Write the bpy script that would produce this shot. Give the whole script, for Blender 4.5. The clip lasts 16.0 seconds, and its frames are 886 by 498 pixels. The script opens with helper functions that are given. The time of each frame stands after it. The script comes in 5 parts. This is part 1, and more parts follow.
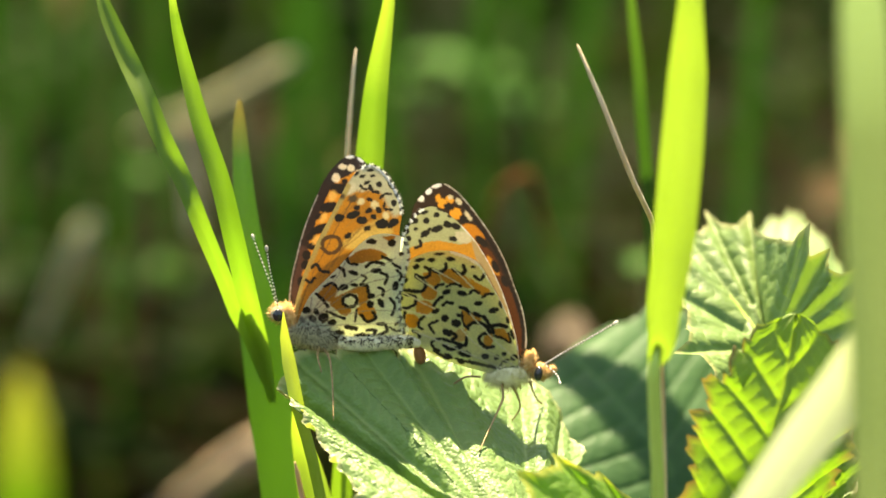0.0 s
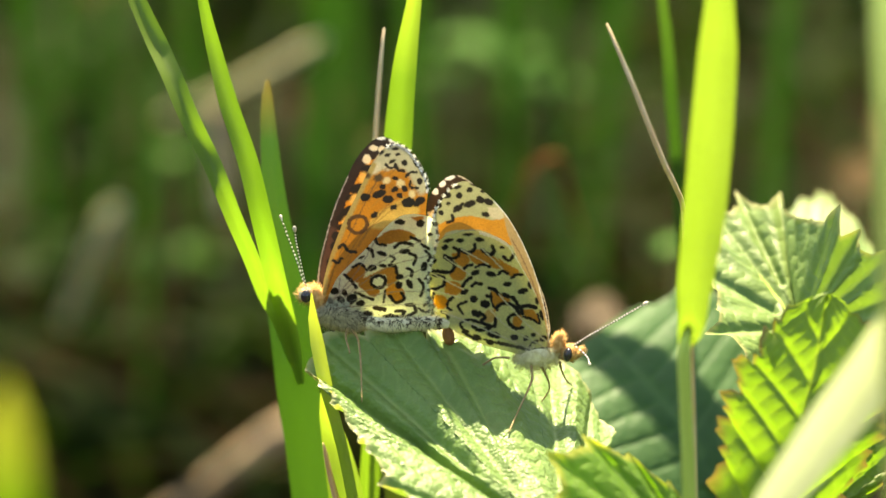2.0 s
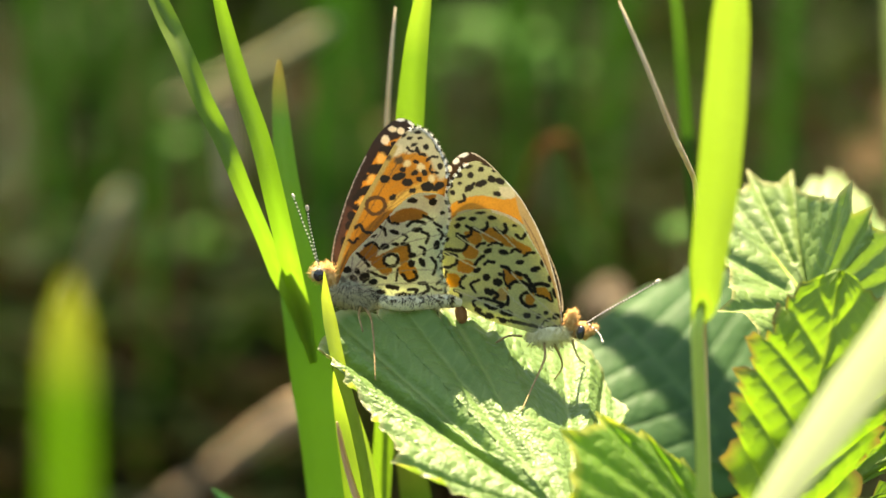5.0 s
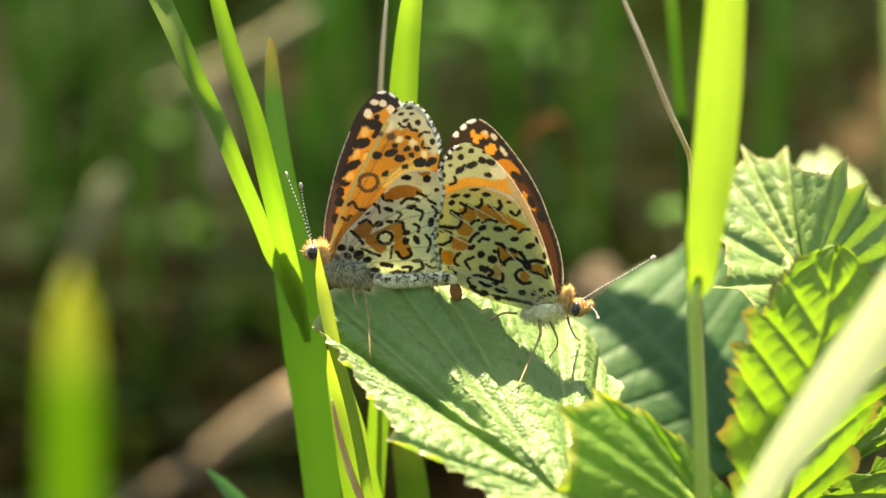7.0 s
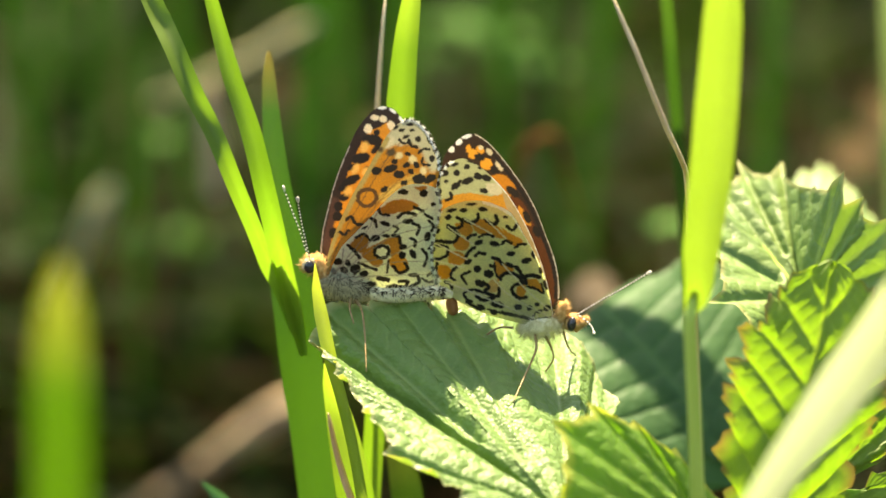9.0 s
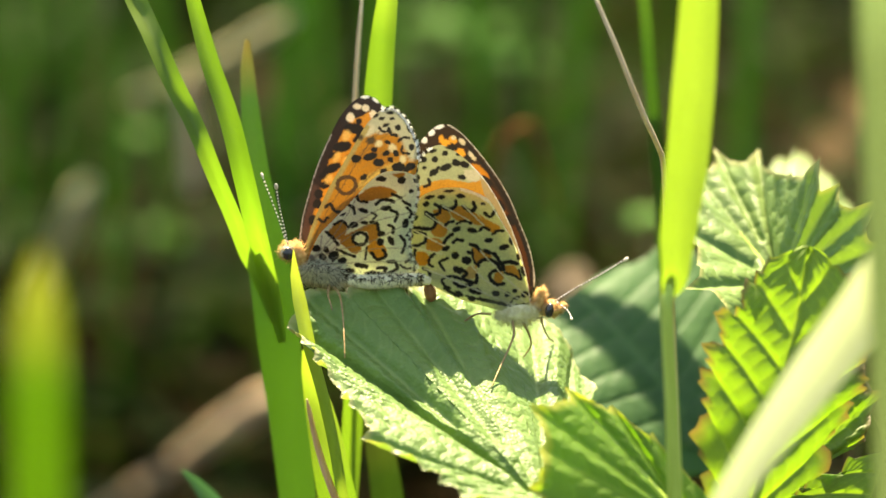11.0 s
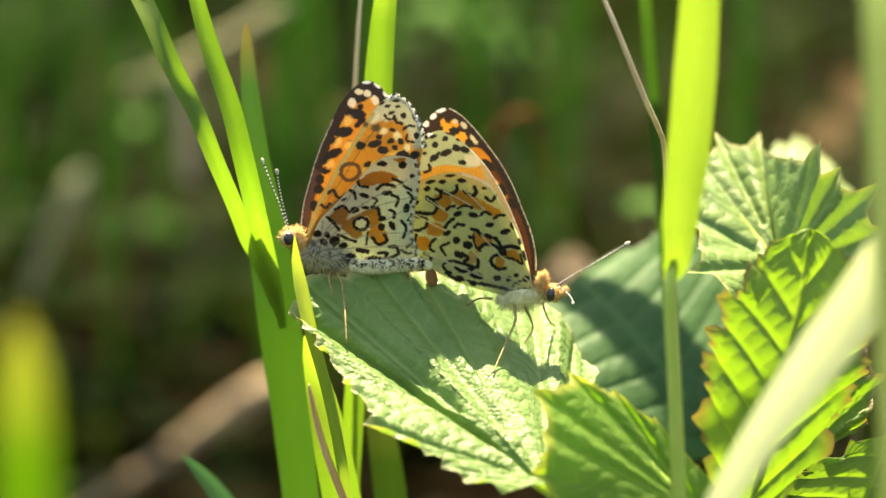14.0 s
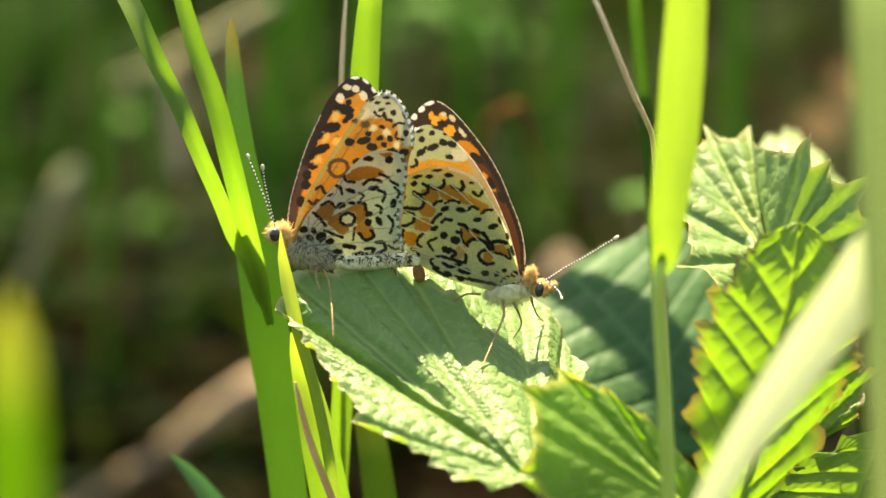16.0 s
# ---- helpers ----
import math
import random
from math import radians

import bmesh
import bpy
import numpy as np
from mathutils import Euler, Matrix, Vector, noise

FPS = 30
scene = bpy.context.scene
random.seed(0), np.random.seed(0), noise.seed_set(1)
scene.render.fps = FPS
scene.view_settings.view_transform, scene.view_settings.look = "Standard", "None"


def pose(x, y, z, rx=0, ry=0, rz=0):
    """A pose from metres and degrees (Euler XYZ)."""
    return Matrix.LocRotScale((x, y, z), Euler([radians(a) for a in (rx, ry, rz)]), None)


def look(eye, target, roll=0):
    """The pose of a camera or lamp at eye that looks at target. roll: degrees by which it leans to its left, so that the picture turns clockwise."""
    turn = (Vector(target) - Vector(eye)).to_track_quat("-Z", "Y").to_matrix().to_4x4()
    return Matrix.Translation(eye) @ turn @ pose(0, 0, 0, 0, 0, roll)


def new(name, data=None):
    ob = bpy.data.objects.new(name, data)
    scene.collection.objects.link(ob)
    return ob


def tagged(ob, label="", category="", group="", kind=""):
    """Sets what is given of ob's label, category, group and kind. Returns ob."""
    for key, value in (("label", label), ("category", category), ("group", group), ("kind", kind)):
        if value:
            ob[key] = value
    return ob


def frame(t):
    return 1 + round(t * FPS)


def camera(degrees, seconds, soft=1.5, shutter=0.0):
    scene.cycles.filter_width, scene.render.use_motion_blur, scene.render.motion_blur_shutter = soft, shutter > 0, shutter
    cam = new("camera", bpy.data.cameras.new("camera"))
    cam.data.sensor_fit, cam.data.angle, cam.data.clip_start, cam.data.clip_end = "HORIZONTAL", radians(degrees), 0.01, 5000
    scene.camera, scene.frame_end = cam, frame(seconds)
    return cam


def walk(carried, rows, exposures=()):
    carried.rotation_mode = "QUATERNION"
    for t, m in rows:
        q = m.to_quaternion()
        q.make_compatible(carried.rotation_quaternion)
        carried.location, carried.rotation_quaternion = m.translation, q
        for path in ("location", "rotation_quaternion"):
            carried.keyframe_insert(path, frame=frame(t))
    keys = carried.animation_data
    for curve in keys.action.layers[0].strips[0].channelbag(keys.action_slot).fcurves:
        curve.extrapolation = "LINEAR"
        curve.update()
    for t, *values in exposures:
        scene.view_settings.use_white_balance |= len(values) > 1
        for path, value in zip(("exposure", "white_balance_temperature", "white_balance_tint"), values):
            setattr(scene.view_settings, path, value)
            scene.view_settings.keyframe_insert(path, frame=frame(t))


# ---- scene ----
cam = camera(12, 16.0, soft=1.5)
cam.data.dof.use_dof = True
cam.data.dof.focus_distance = 0.468
cam.data.dof.aperture_fstop = 16.5
cam.data.dof.aperture_blades = 0
walk(cam, [
    (0.0, look((0.00216, -0.46209, 0.10398), (0.00215, -0.00233, 0.00644), 0.425)),
    (0.5, look((0.00145, -0.46068, 0.10326), (-0.00069, -0.00124, 0.00422), 0.208)),
    (1.0, look((0.00164, -0.45827, 0.10379), (-0.00067, 0.00109, 0.00437), 0.197)),
    (1.5, look((0.00217, -0.45817, 0.10409), (-0.00064, 0.00120, 0.00474), 0.184)),
    (2.0, look((0.00204, -0.46005, 0.10287), (-0.00105, -0.00061, 0.00383), 0.289)),
    (2.5, look((0.00205, -0.45954, 0.10179), (-0.00034, -0.00013, 0.00262), 0.126)),
    (3.0, look((0.00205, -0.45896, 0.10210), (-0.00065, 0.00035, 0.00248), 0.168)),
    (3.5, look((0.00103, -0.46065, 0.10137), (-0.00173, -0.00137, 0.00160), 0.238)),
    (4.0, look((0.00081, -0.46154, 0.10203), (-0.00258, -0.00232, 0.00201), 0.124)),
    (6.5, look((0.00005, -0.45905, 0.09962), (-0.00200, 0.00015, -0.00052), -0.055)),
    (7.0, look((-0.00039, -0.45924, 0.09899), (-0.00182, -0.00008, -0.00136), -0.164)),
    (7.5, look((-0.00049, -0.45838, 0.09931), (-0.00252, 0.00087, -0.00063), 0.038)),
    (8.0, look((-0.00034, -0.45783, 0.09933), (-0.00133, 0.00151, -0.00019), -0.041)),
    (8.5, look((-0.00054, -0.45841, 0.09972), (-0.00170, 0.00090, 0.00007), -0.032)),
    (9.0, look((-0.00075, -0.45997, 0.09975), (-0.00142, -0.00060, 0.00039), 0.066)),
    (9.5, look((-0.00152, -0.46141, 0.09933), (-0.00105, -0.00198, 0.00024), 0.078)),
    (10.0, look((-0.00034, -0.46244, 0.09895), (0.00097, -0.00295, 0.00012), 0.054)),
    (12.5, look((-0.00203, -0.46110, 0.09790), (0.00097, -0.00173, -0.00148), -0.052)),
    (13.0, look((-0.00091, -0.45996, 0.09788), (0.00281, -0.00060, -0.00145), -0.179)),
    (13.5, look((-0.00202, -0.46063, 0.09854), (0.00113, -0.00128, -0.00089), -0.244)),
    (14.0, look((-0.00201, -0.46184, 0.09747), (0.00090, -0.00259, -0.00245), -0.155)),
    (14.5, look((-0.00101, -0.46215, 0.09671), (0.00283, -0.00297, -0.00349), -0.203)),
    (15.0, look((-0.00096, -0.46038, 0.09714), (0.00307, -0.00121, -0.00312), -0.278)),
    (15.5, look((-0.00139, -0.45852, 0.09719), (0.00228, 0.00067, -0.00299), -0.333)),
    (16.0, look((-0.00071, -0.45819, 0.09688), (0.00232, 0.00090, -0.00376), -0.452)),
], exposures=[(0, 2.36, 8500, 8), (16, 2.36, 8500, 8)])

# ---- world and sun ----
SUN = Vector((-0.06, 0.46, 0.90)).normalized()
world = bpy.data.worlds.new("sky")
scene.world = world
world.use_nodes = True
wn = world.node_tree.nodes
sky = wn.new("ShaderNodeTexSky")
sky.sky_type = "NISHITA"
sky.sun_disc = False
sky.sun_elevation = math.asin(SUN.z)
sky.sun_rotation = math.atan2(SUN.x, SUN.y)
world.node_tree.links.new(sky.outputs[0], wn["Background"].inputs[0])
wn["Background"].inputs[1].default_value = 0.095
sun_data = bpy.data.lights.new("sun", "SUN")
sun_data.energy, sun_data.angle, sun_data.color = 5.0, radians(0.53), (1.0, 0.91, 0.76)
sun = new("sun", sun_data)
sun.matrix_world = look(SUN * 3, (0, 0, 0))

GROUND = -0.17
MM = 0.001


# ---- materials ----
def material(name):
    m = bpy.data.materials.new(name)
    m.use_nodes = True
    return m, m.node_tree.nodes, m.node_tree.links


def ramp_node(n, stops):
    r = n.new("ShaderNodeValToRGB")
    e = r.color_ramp.elements
    while len(e) < len(stops):
        e.new(0.5)
    for k, (at, c) in enumerate(stops):
        e[k].position, e[k].color = at, (*c, 1)
    return r


def noise_node(n, l, scale, detail=3.0, coords=None, stretch=None):
    t = n.new("ShaderNodeTexNoise")
    t.inputs["Scale"].default_value, t.inputs["Detail"].default_value = scale, detail
    if coords is None:
        coords = n.new("ShaderNodeTexCoord").outputs["Object"]
    if stretch:
        mp = n.new("ShaderNodeMapping")
        mp.inputs["Scale"].default_value = stretch
        l.new(coords, mp.inputs[0])
        coords = mp.outputs[0]
    l.new(coords, t.inputs["Vector"])
    return t


def add_translucent(n, l, color_socket, amount, tint):
    """Lets light through the sheet: mixes a translucent part into the surface."""
    out, bsdf = n["Material Output"], n["Principled BSDF"]
    tr = n.new("ShaderNodeBsdfTranslucent")
    mul = n.new("ShaderNodeMix")
    mul.data_type, mul.blend_type = "RGBA", "MULTIPLY"
    mul.inputs[0].default_value = 1.0
    l.new(color_socket, mul.inputs[6])
    mul.inputs[7].default_value = (*tint, 1)
    l.new(mul.outputs[2], tr.inputs[0])
    mx = n.new("ShaderNodeMixShader")
    mx.inputs[0].default_value = amount
    l.new(bsdf.outputs[0], mx.inputs[1])
    l.new(tr.outputs[0], mx.inputs[2])
    l.new(mx.outputs[0], out.inputs[0])


def leaf_material(name, dark, light, margin, rough=0.52, through_amount=0.32, tint=(1.5, 1.75, 0.55), cell=1700.0, spec=0.4, fine=0.3):
    """A leaf: paler along the veins, coloured at the margin, a fine net of veinlets in relief."""
    m, n, l = material(name)
    b = n["Principled BSDF"]
    at = n.new("ShaderNodeAttribute")
    at.attribute_name = "veins"
    sep = n.new("ShaderNodeSeparateColor")
    l.new(at.outputs["Color"], sep.inputs[0])
    big = noise_node(n, l, 110.0, 4)
    r = ramp_node(n, ((0.3, dark), (0.72, light)))
    l.new(big.outputs["Fac"], r.inputs[0])
    vein = n.new("ShaderNodeMix")
    vein.data_type = "RGBA"
    l.new(sep.outputs[0], vein.inputs[0])
    l.new(r.outputs[0], vein.inputs[6])
    vein.inputs[7].default_value = (light[0] * 1.35, light[1] * 1.2, light[2] * 1.3, 1)
    edge = n.new("ShaderNodeMix")
    edge.data_type = "RGBA"
    l.new(sep.outputs[1], edge.inputs[0])
    l.new(vein.outputs[2], edge.inputs[6])
    edge.inputs[7].default_value = (*margin, 1)
    l.new(edge.outputs[2], b.inputs["Base Color"])
    rn = noise_node(n, l, 1500.0, 2)
    rr = ramp_node(n, ((0.3, (rough - 0.08,) * 3), (0.7, (rough + 0.14,) * 3)))
    l.new(rn.outputs["Fac"], rr.inputs[0])
    l.new(rr.outputs[0], b.inputs["Roughness"])
    b.inputs["Specular IOR Level"].default_value = spec
    vor = n.new("ShaderNodeTexVoronoi")
    vor.inputs["Scale"].default_value = cell
    l.new(n.new("ShaderNodeTexCoord").outputs["Object"], vor.inputs["Vector"])
    bump = n.new("ShaderNodeBump")
    bump.invert = True
    bump.inputs["Strength"].default_value = fine
    bump.inputs["Distance"].default_value = 0.0003
    l.new(vor.outputs["Distance"], bump.inputs["Height"])
    l.new(bump.outputs[0], b.inputs["Normal"])
    add_translucent(n, l, edge.outputs[2], through_amount, tint)
    return m


def blade_material(name, dark, light, tip, rough=0.4, through_amount=0.55, tint=(1.35, 1.5, 0.7), spec=0.5):
    """A grass blade: fine ribs along its length, paler or withered towards the tip."""
    m, n, l = material(name)
    b = n["Principled BSDF"]
    at = n.new("ShaderNodeAttribute")
    at.attribute_name = "veins"
    sep = n.new("ShaderNodeSeparateColor")
    l.new(at.outputs["Color"], sep.inputs[0])
    rib = n.new("ShaderNodeTexWave")
    rib.inputs["Scale"].default_value = 5.0
    rib.inputs["Distortion"].default_value = 0.6
    comb = n.new("ShaderNodeCombineXYZ")
    l.new(sep.outputs[2], comb.inputs[0])
    l.new(comb.outputs[0], rib.inputs["Vector"])
    big = noise_node(n, l, 60.0, 4, stretch=(1, 1, 0.25))
    r = ramp_node(n, ((0.3, dark), (0.7, light)))
    l.new(big.outputs["Fac"], r.inputs[0])
    ribs = n.new("ShaderNodeMix")
    ribs.data_type, ribs.blend_type = "RGBA", "MULTIPLY"
    ribs.inputs[0].default_value = 0.5
    l.new(r.outputs[0], ribs.inputs[6])
    l.new(rib.outputs["Color"], ribs.inputs[7])
    end = n.new("ShaderNodeMix")
    end.data_type = "RGBA"
    l.new(sep.outputs[1], end.inputs[0])
    l.new(ribs.outputs[2], end.inputs[6])
    end.inputs[7].default_value = (*tip, 1)
    l.new(end.outputs[2], b.inputs["Base Color"])
    b.inputs["Roughness"].default_value = rough
    b.inputs["Specular IOR Level"].default_value = spec
    bump = n.new("ShaderNodeBump")
    bump.inputs["Strength"].default_value = 0.3
    bump.inputs["Distance"].default_value = 0.0002
    l.new(rib.outputs["Fac"], bump.inputs["Height"])
    l.new(bump.outputs[0], b.inputs["Normal"])
    add_translucent(n, l, end.outputs[2], through_amount, tint)
    return m


def plain_material(name, dark, light, scale, rough=0.7, stretch=None, bump_by=0.3, depth=0.0004, spec=0.3):
    m, n, l = material(name)
    b = n["Principled BSDF"]
    t = noise_node(n, l, scale, 5, stretch=stretch)
    r = ramp_node(n, ((0.32, dark), (0.68, light)))
    l.new(t.outputs["Fac"], r.inputs[0])
    l.new(r.outputs[0], b.inputs["Base Color"])
    b.inputs["Roughness"].default_value = rough
    b.inputs["Specular IOR Level"].default_value = spec
    bump = n.new("ShaderNodeBump")
    bump.inputs["Strength"].default_value = bump_by
    bump.inputs["Distance"].default_value = depth
    l.new(t.outputs["Fac"], bump.inputs["Height"])
    l.new(bump.outputs[0], b.inputs["Normal"])
    return m


def wing_material(name, through_amount, tint):
    """Wing scales: the pattern of the wing, with a fine grain."""
    m, n, l = material(name)
    b = n["Principled BSDF"]
    at = n.new("ShaderNodeAttribute")
    at.attribute_name = "pattern"
    grain = noise_node(n, l, 9000.0, 2)
    gr = ramp_node(n, ((0.3, (0.80, 0.80, 0.80)), (0.7, (1.0, 1.0, 1.0))))
    l.new(grain.outputs["Fac"], gr.inputs[0])
    mul = n.new("ShaderNodeMix")
    mul.data_type, mul.blend_type = "RGBA", "MULTIPLY"
    mul.inputs[0].default_value = 1.0
    l.new(at.outputs["Color"], mul.inputs[6])
    l.new(gr.outputs[0], mul.inputs[7])
    l.new(mul.outputs[2], b.inputs["Base Color"])
    b.inputs["Roughness"].default_value = 0.65
    b.inputs["Specular IOR Level"].default_value = 0.25
    bump = n.new("ShaderNodeBump")
    bump.inputs["Strength"].default_value = 0.25
    bump.inputs["Distance"].default_value = 0.00006
    l.new(grain.outputs["Fac"], bump.inputs["Height"])
    l.new(bump.outputs[0], b.inputs["Normal"])
    add_translucent(n, l, mul.outputs[2], through_amount, tint)
    return m


M_LEAF = leaf_material("bramble_leaf", (0.100, 0.190, 0.044), (0.165, 0.270, 0.085), (0.34, 0.36, 0.17), rough=0.46, spec=0.36, tint=(1.8, 1.75, 0.6), cell=2300.0, fine=0.4)
M_LEAF_GLOSS = leaf_material("glossy_leaf", (0.095, 0.17, 0.045), (0.17, 0.26, 0.080), (0.30, 0.30, 0.12), rough=0.48, through_amount=0.2, spec=0.38, fine=0.2)
M_LEAF_RED = leaf_material("young_bramble_leaf", (0.120, 0.215, 0.028), (0.20, 0.30, 0.050), (0.16, 0.095, 0.050), through_amount=0.5, tint=(1.35, 1.6, 0.5))
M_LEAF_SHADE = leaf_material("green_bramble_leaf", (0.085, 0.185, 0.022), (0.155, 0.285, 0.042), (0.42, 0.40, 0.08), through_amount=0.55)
# rear leaves: the shade of other leaves is put into this darker green
M_LEAF_BACK = leaf_material("shade_coloured_leaf", (0.024, 0.090, 0.022), (0.050, 0.135, 0.040), (0.10, 0.16, 0.07), rough=0.6, cell=1200.0, spec=0.3)
M_HERB = leaf_material("herb_leaf", (0.04, 0.13, 0.022), (0.08, 0.21, 0.042), (0.07, 0.16, 0.04), cell=300.0, rough=0.75, spec=0.12)
M_BLADE = blade_material("grass_green", (0.10, 0.20, 0.024), (0.19, 0.32, 0.044), (0.30, 0.40, 0.07))
# green and translucency lowered to stand in for shade on the wide blade
M_BLADE_TIP = blade_material("grass_brown_tip", (0.050, 0.145, 0.017), (0.098, 0.215, 0.030), (0.20, 0.13, 0.06), through_amount=0.26, tint=(1.2, 1.55, 0.6))
M_BLADE_YOUNG = blade_material("grass_yellow_green", (0.22, 0.36, 0.05), (0.30, 0.44, 0.08), (0.38, 0.46, 0.09), through_amount=0.55, tint=(1.25, 1.3, 0.6))
M_BLADE_OLIVE = blade_material("grass_olive", (0.060, 0.150, 0.008), (0.095, 0.205, 0.013), (0.2, 0.2, 0.04), through_amount=0.45)
M_BLADE_PALE = blade_material("grass_pale", (0.29, 0.36, 0.23), (0.39, 0.45, 0.32), (0.45, 0.5, 0.3), rough=0.32, tint=(1.1, 1.15, 0.9))
M_BLADE_GREY = blade_material("grass_grey_green", (0.11, 0.165, 0.08), (0.19, 0.25, 0.12), (0.2, 0.3, 0.15), rough=0.4, tint=(1.15, 1.2, 0.75))
M_BLADE_MID = blade_material("grass_mid_green", (0.024, 0.070, 0.010), (0.045, 0.11, 0.016), (0.06, 0.12, 0.02), through_amount=0.5)
# green cut far down, so that sunlit far blades look dimly lit
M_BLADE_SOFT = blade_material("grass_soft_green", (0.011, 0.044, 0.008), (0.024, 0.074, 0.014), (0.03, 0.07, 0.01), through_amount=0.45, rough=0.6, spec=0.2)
M_BLADE_TEAL = blade_material("grass_blue_green", (0.035, 0.10, 0.045), (0.06, 0.15, 0.07), (0.06, 0.14, 0.06), through_amount=0.25, tint=(0.9, 1.2, 0.8), spec=0.3)
# darker copy of the grass green, with the meadow's shade put into its colour
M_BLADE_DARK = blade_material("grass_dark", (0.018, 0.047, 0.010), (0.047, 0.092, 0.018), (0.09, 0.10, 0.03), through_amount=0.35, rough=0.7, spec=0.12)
M_DRY = plain_material("dry_stem", (0.58, 0.40, 0.22), (0.84, 0.68, 0.45), 400.0, 0.6, stretch=(1, 1, 0.15))
M_TANNED = plain_material("tan_stem", (0.60, 0.34, 0.14), (0.80, 0.58, 0.33), 400.0, 0.6, stretch=(1, 1, 0.15))
M_RUST = plain_material("rusty_stem", (0.11, 0.045, 0.012), (0.18, 0.080, 0.024), 400.0, 0.8, stretch=(1, 1, 0.15), spec=0.05)
M_TWIG = plain_material("pale_twig", (0.36, 0.25, 0.14), (0.58, 0.44, 0.28), 150.0, 0.7, stretch=(1, 1, 0.3))
M_STRAW = plain_material("straw", (0.34, 0.33, 0.15), (0.54, 0.52, 0.30), 150.0, 0.6, stretch=(1, 1, 0.3))
M_STEM = plain_material("green_stem", (0.34, 0.50, 0.06), (0.48, 0.62, 0.12), 300.0, 0.45, stretch=(1, 1, 0.2), spec=0.4)
M_BRAMBLE = plain_material("bramble_stem", (0.10, 0.07, 0.03), (0.16, 0.17, 0.05), 200.0, 0.6)
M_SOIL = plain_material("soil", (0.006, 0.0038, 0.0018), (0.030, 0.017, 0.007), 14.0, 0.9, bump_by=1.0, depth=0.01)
M_WITHERED = leaf_material("withered_leaf", (0.10, 0.078, 0.048), (0.19, 0.155, 0.10), (0.14, 0.11, 0.06), rough=0.8, through_amount=0.2, tint=(1.2, 1.1, 0.9), cell=500.0, spec=0.1)
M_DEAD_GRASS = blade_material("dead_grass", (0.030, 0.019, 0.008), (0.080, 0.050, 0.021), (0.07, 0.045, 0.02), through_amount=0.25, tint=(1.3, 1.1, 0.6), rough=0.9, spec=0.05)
M_LITTER = plain_material("dead_leaf", (0.10, 0.06, 0.03), (0.30, 0.20, 0.12), 40.0, 0.8)
M_WING = wing_material("wing_underside", 0.62, (1.15, 1.2, 0.75))
M_WING_FORE = wing_material("forewing_underside", 0.15, (1.2, 1.15, 0.9))
M_WING_L = wing_material("wing_underside_cool", 0.62, (1.1, 1.2, 0.95))
M_WING_FAR = wing_material("far_hindwing_upperside", 0.8, (1.3, 1.3, 1.0))
M_WING_UP = wing_material("wing_upperside", 0.22, (1.2, 1.05, 0.8))
M_FUR_GREY = plain_material("grey_fur", (0.46, 0.41, 0.28), (0.90, 0.84, 0.60), 1800.0, 0.9)
M_FUR_DARK = plain_material("dark_fur", (0.03, 0.027, 0.02), (0.16, 0.14, 0.10), 1800.0, 0.9)
M_FUR_CREAM = plain_material("cream_fur", (0.62, 0.54, 0.28), (0.86, 0.80, 0.52), 1500.0, 0.9)
M_FUR_ORANGE = plain_material("orange_fur", (0.45, 0.22, 0.06), (0.82, 0.56, 0.24), 1800.0, 0.9)
M_ABDOMEN = plain_material("abdomen_scales", (0.66, 0.58, 0.34), (0.90, 0.83, 0.56), 1400.0, 0.8)
M_ABDOMEN_DARK = plain_material("abdomen_bands", (0.035, 0.024, 0.012), (0.11, 0.08, 0.045), 1400.0, 0.8)
M_OCHRE = plain_material("ochre_abdomen", (0.18, 0.07, 0.02), (0.30, 0.13, 0.04), 1200.0, 0.7)
M_LEG = plain_material("leg", (0.20, 0.13, 0.05), (0.36, 0.25, 0.10), 2500.0, 0.5)
M_BLACK = plain_material("antenna_black", (0.02, 0.018, 0.015), (0.05, 0.04, 0.035), 3000.0, 0.5)
M_WHITE = plain_material("antenna_white", (0.55, 0.53, 0.48), (0.75, 0.73, 0.68), 3000.0, 0.6)
M_CLUB = plain_material("antenna_club", (0.50, 0.44, 0.36), (0.72, 0.66, 0.56), 3000.0, 0.5)
M_EYE = plain_material("compound_eye", (0.010, 0.010, 0.012), (0.035, 0.033, 0.035), 9000.0, 0.18, bump_by=0.15, depth=0.00003, spec=0.6)
M_BUG = plain_material("beetle_black", (0.01, 0.01, 0.01), (0.03, 0.025, 0.02), 3000.0, 0.3)


# ---- builders ----
def knots(points):
    """How far along the line each point lies, from 0 to 1."""
    p = np.array(points, float)
    d = np.concatenate([[0], np.cumsum(np.maximum(np.linalg.norm(np.diff(p, axis=0), axis=1), 1e-9))])
    return d / d[-1]


def spline(points, count):
    """A smooth line through the points, stepped evenly along its length."""
    p, k = np.array(points, float), knots(points)
    step = np.diff(k)[:, None]
    slope = np.diff(p, axis=0) / step
    tan = np.vstack([slope[:1], (slope[:-1] * step[1:] + slope[1:] * step[:-1]) / (step[1:] + step[:-1]), slope[-1:]])
    u = np.linspace(0, 1, count)
    i = np.clip(np.searchsorted(k, u, side="right") - 1, 0, len(p) - 2)
    h = (k[i + 1] - k[i])[:, None]
    f = ((u - k[i]) / h[:, 0])[:, None]
    return ((1 + 2 * f) * (1 - f) ** 2 * p[i] + f * (1 - f) ** 2 * h * tan[i] + f * f * (3 - 2 * f) * p[i + 1] + f * f * (f - 1) * h * tan[i + 1])


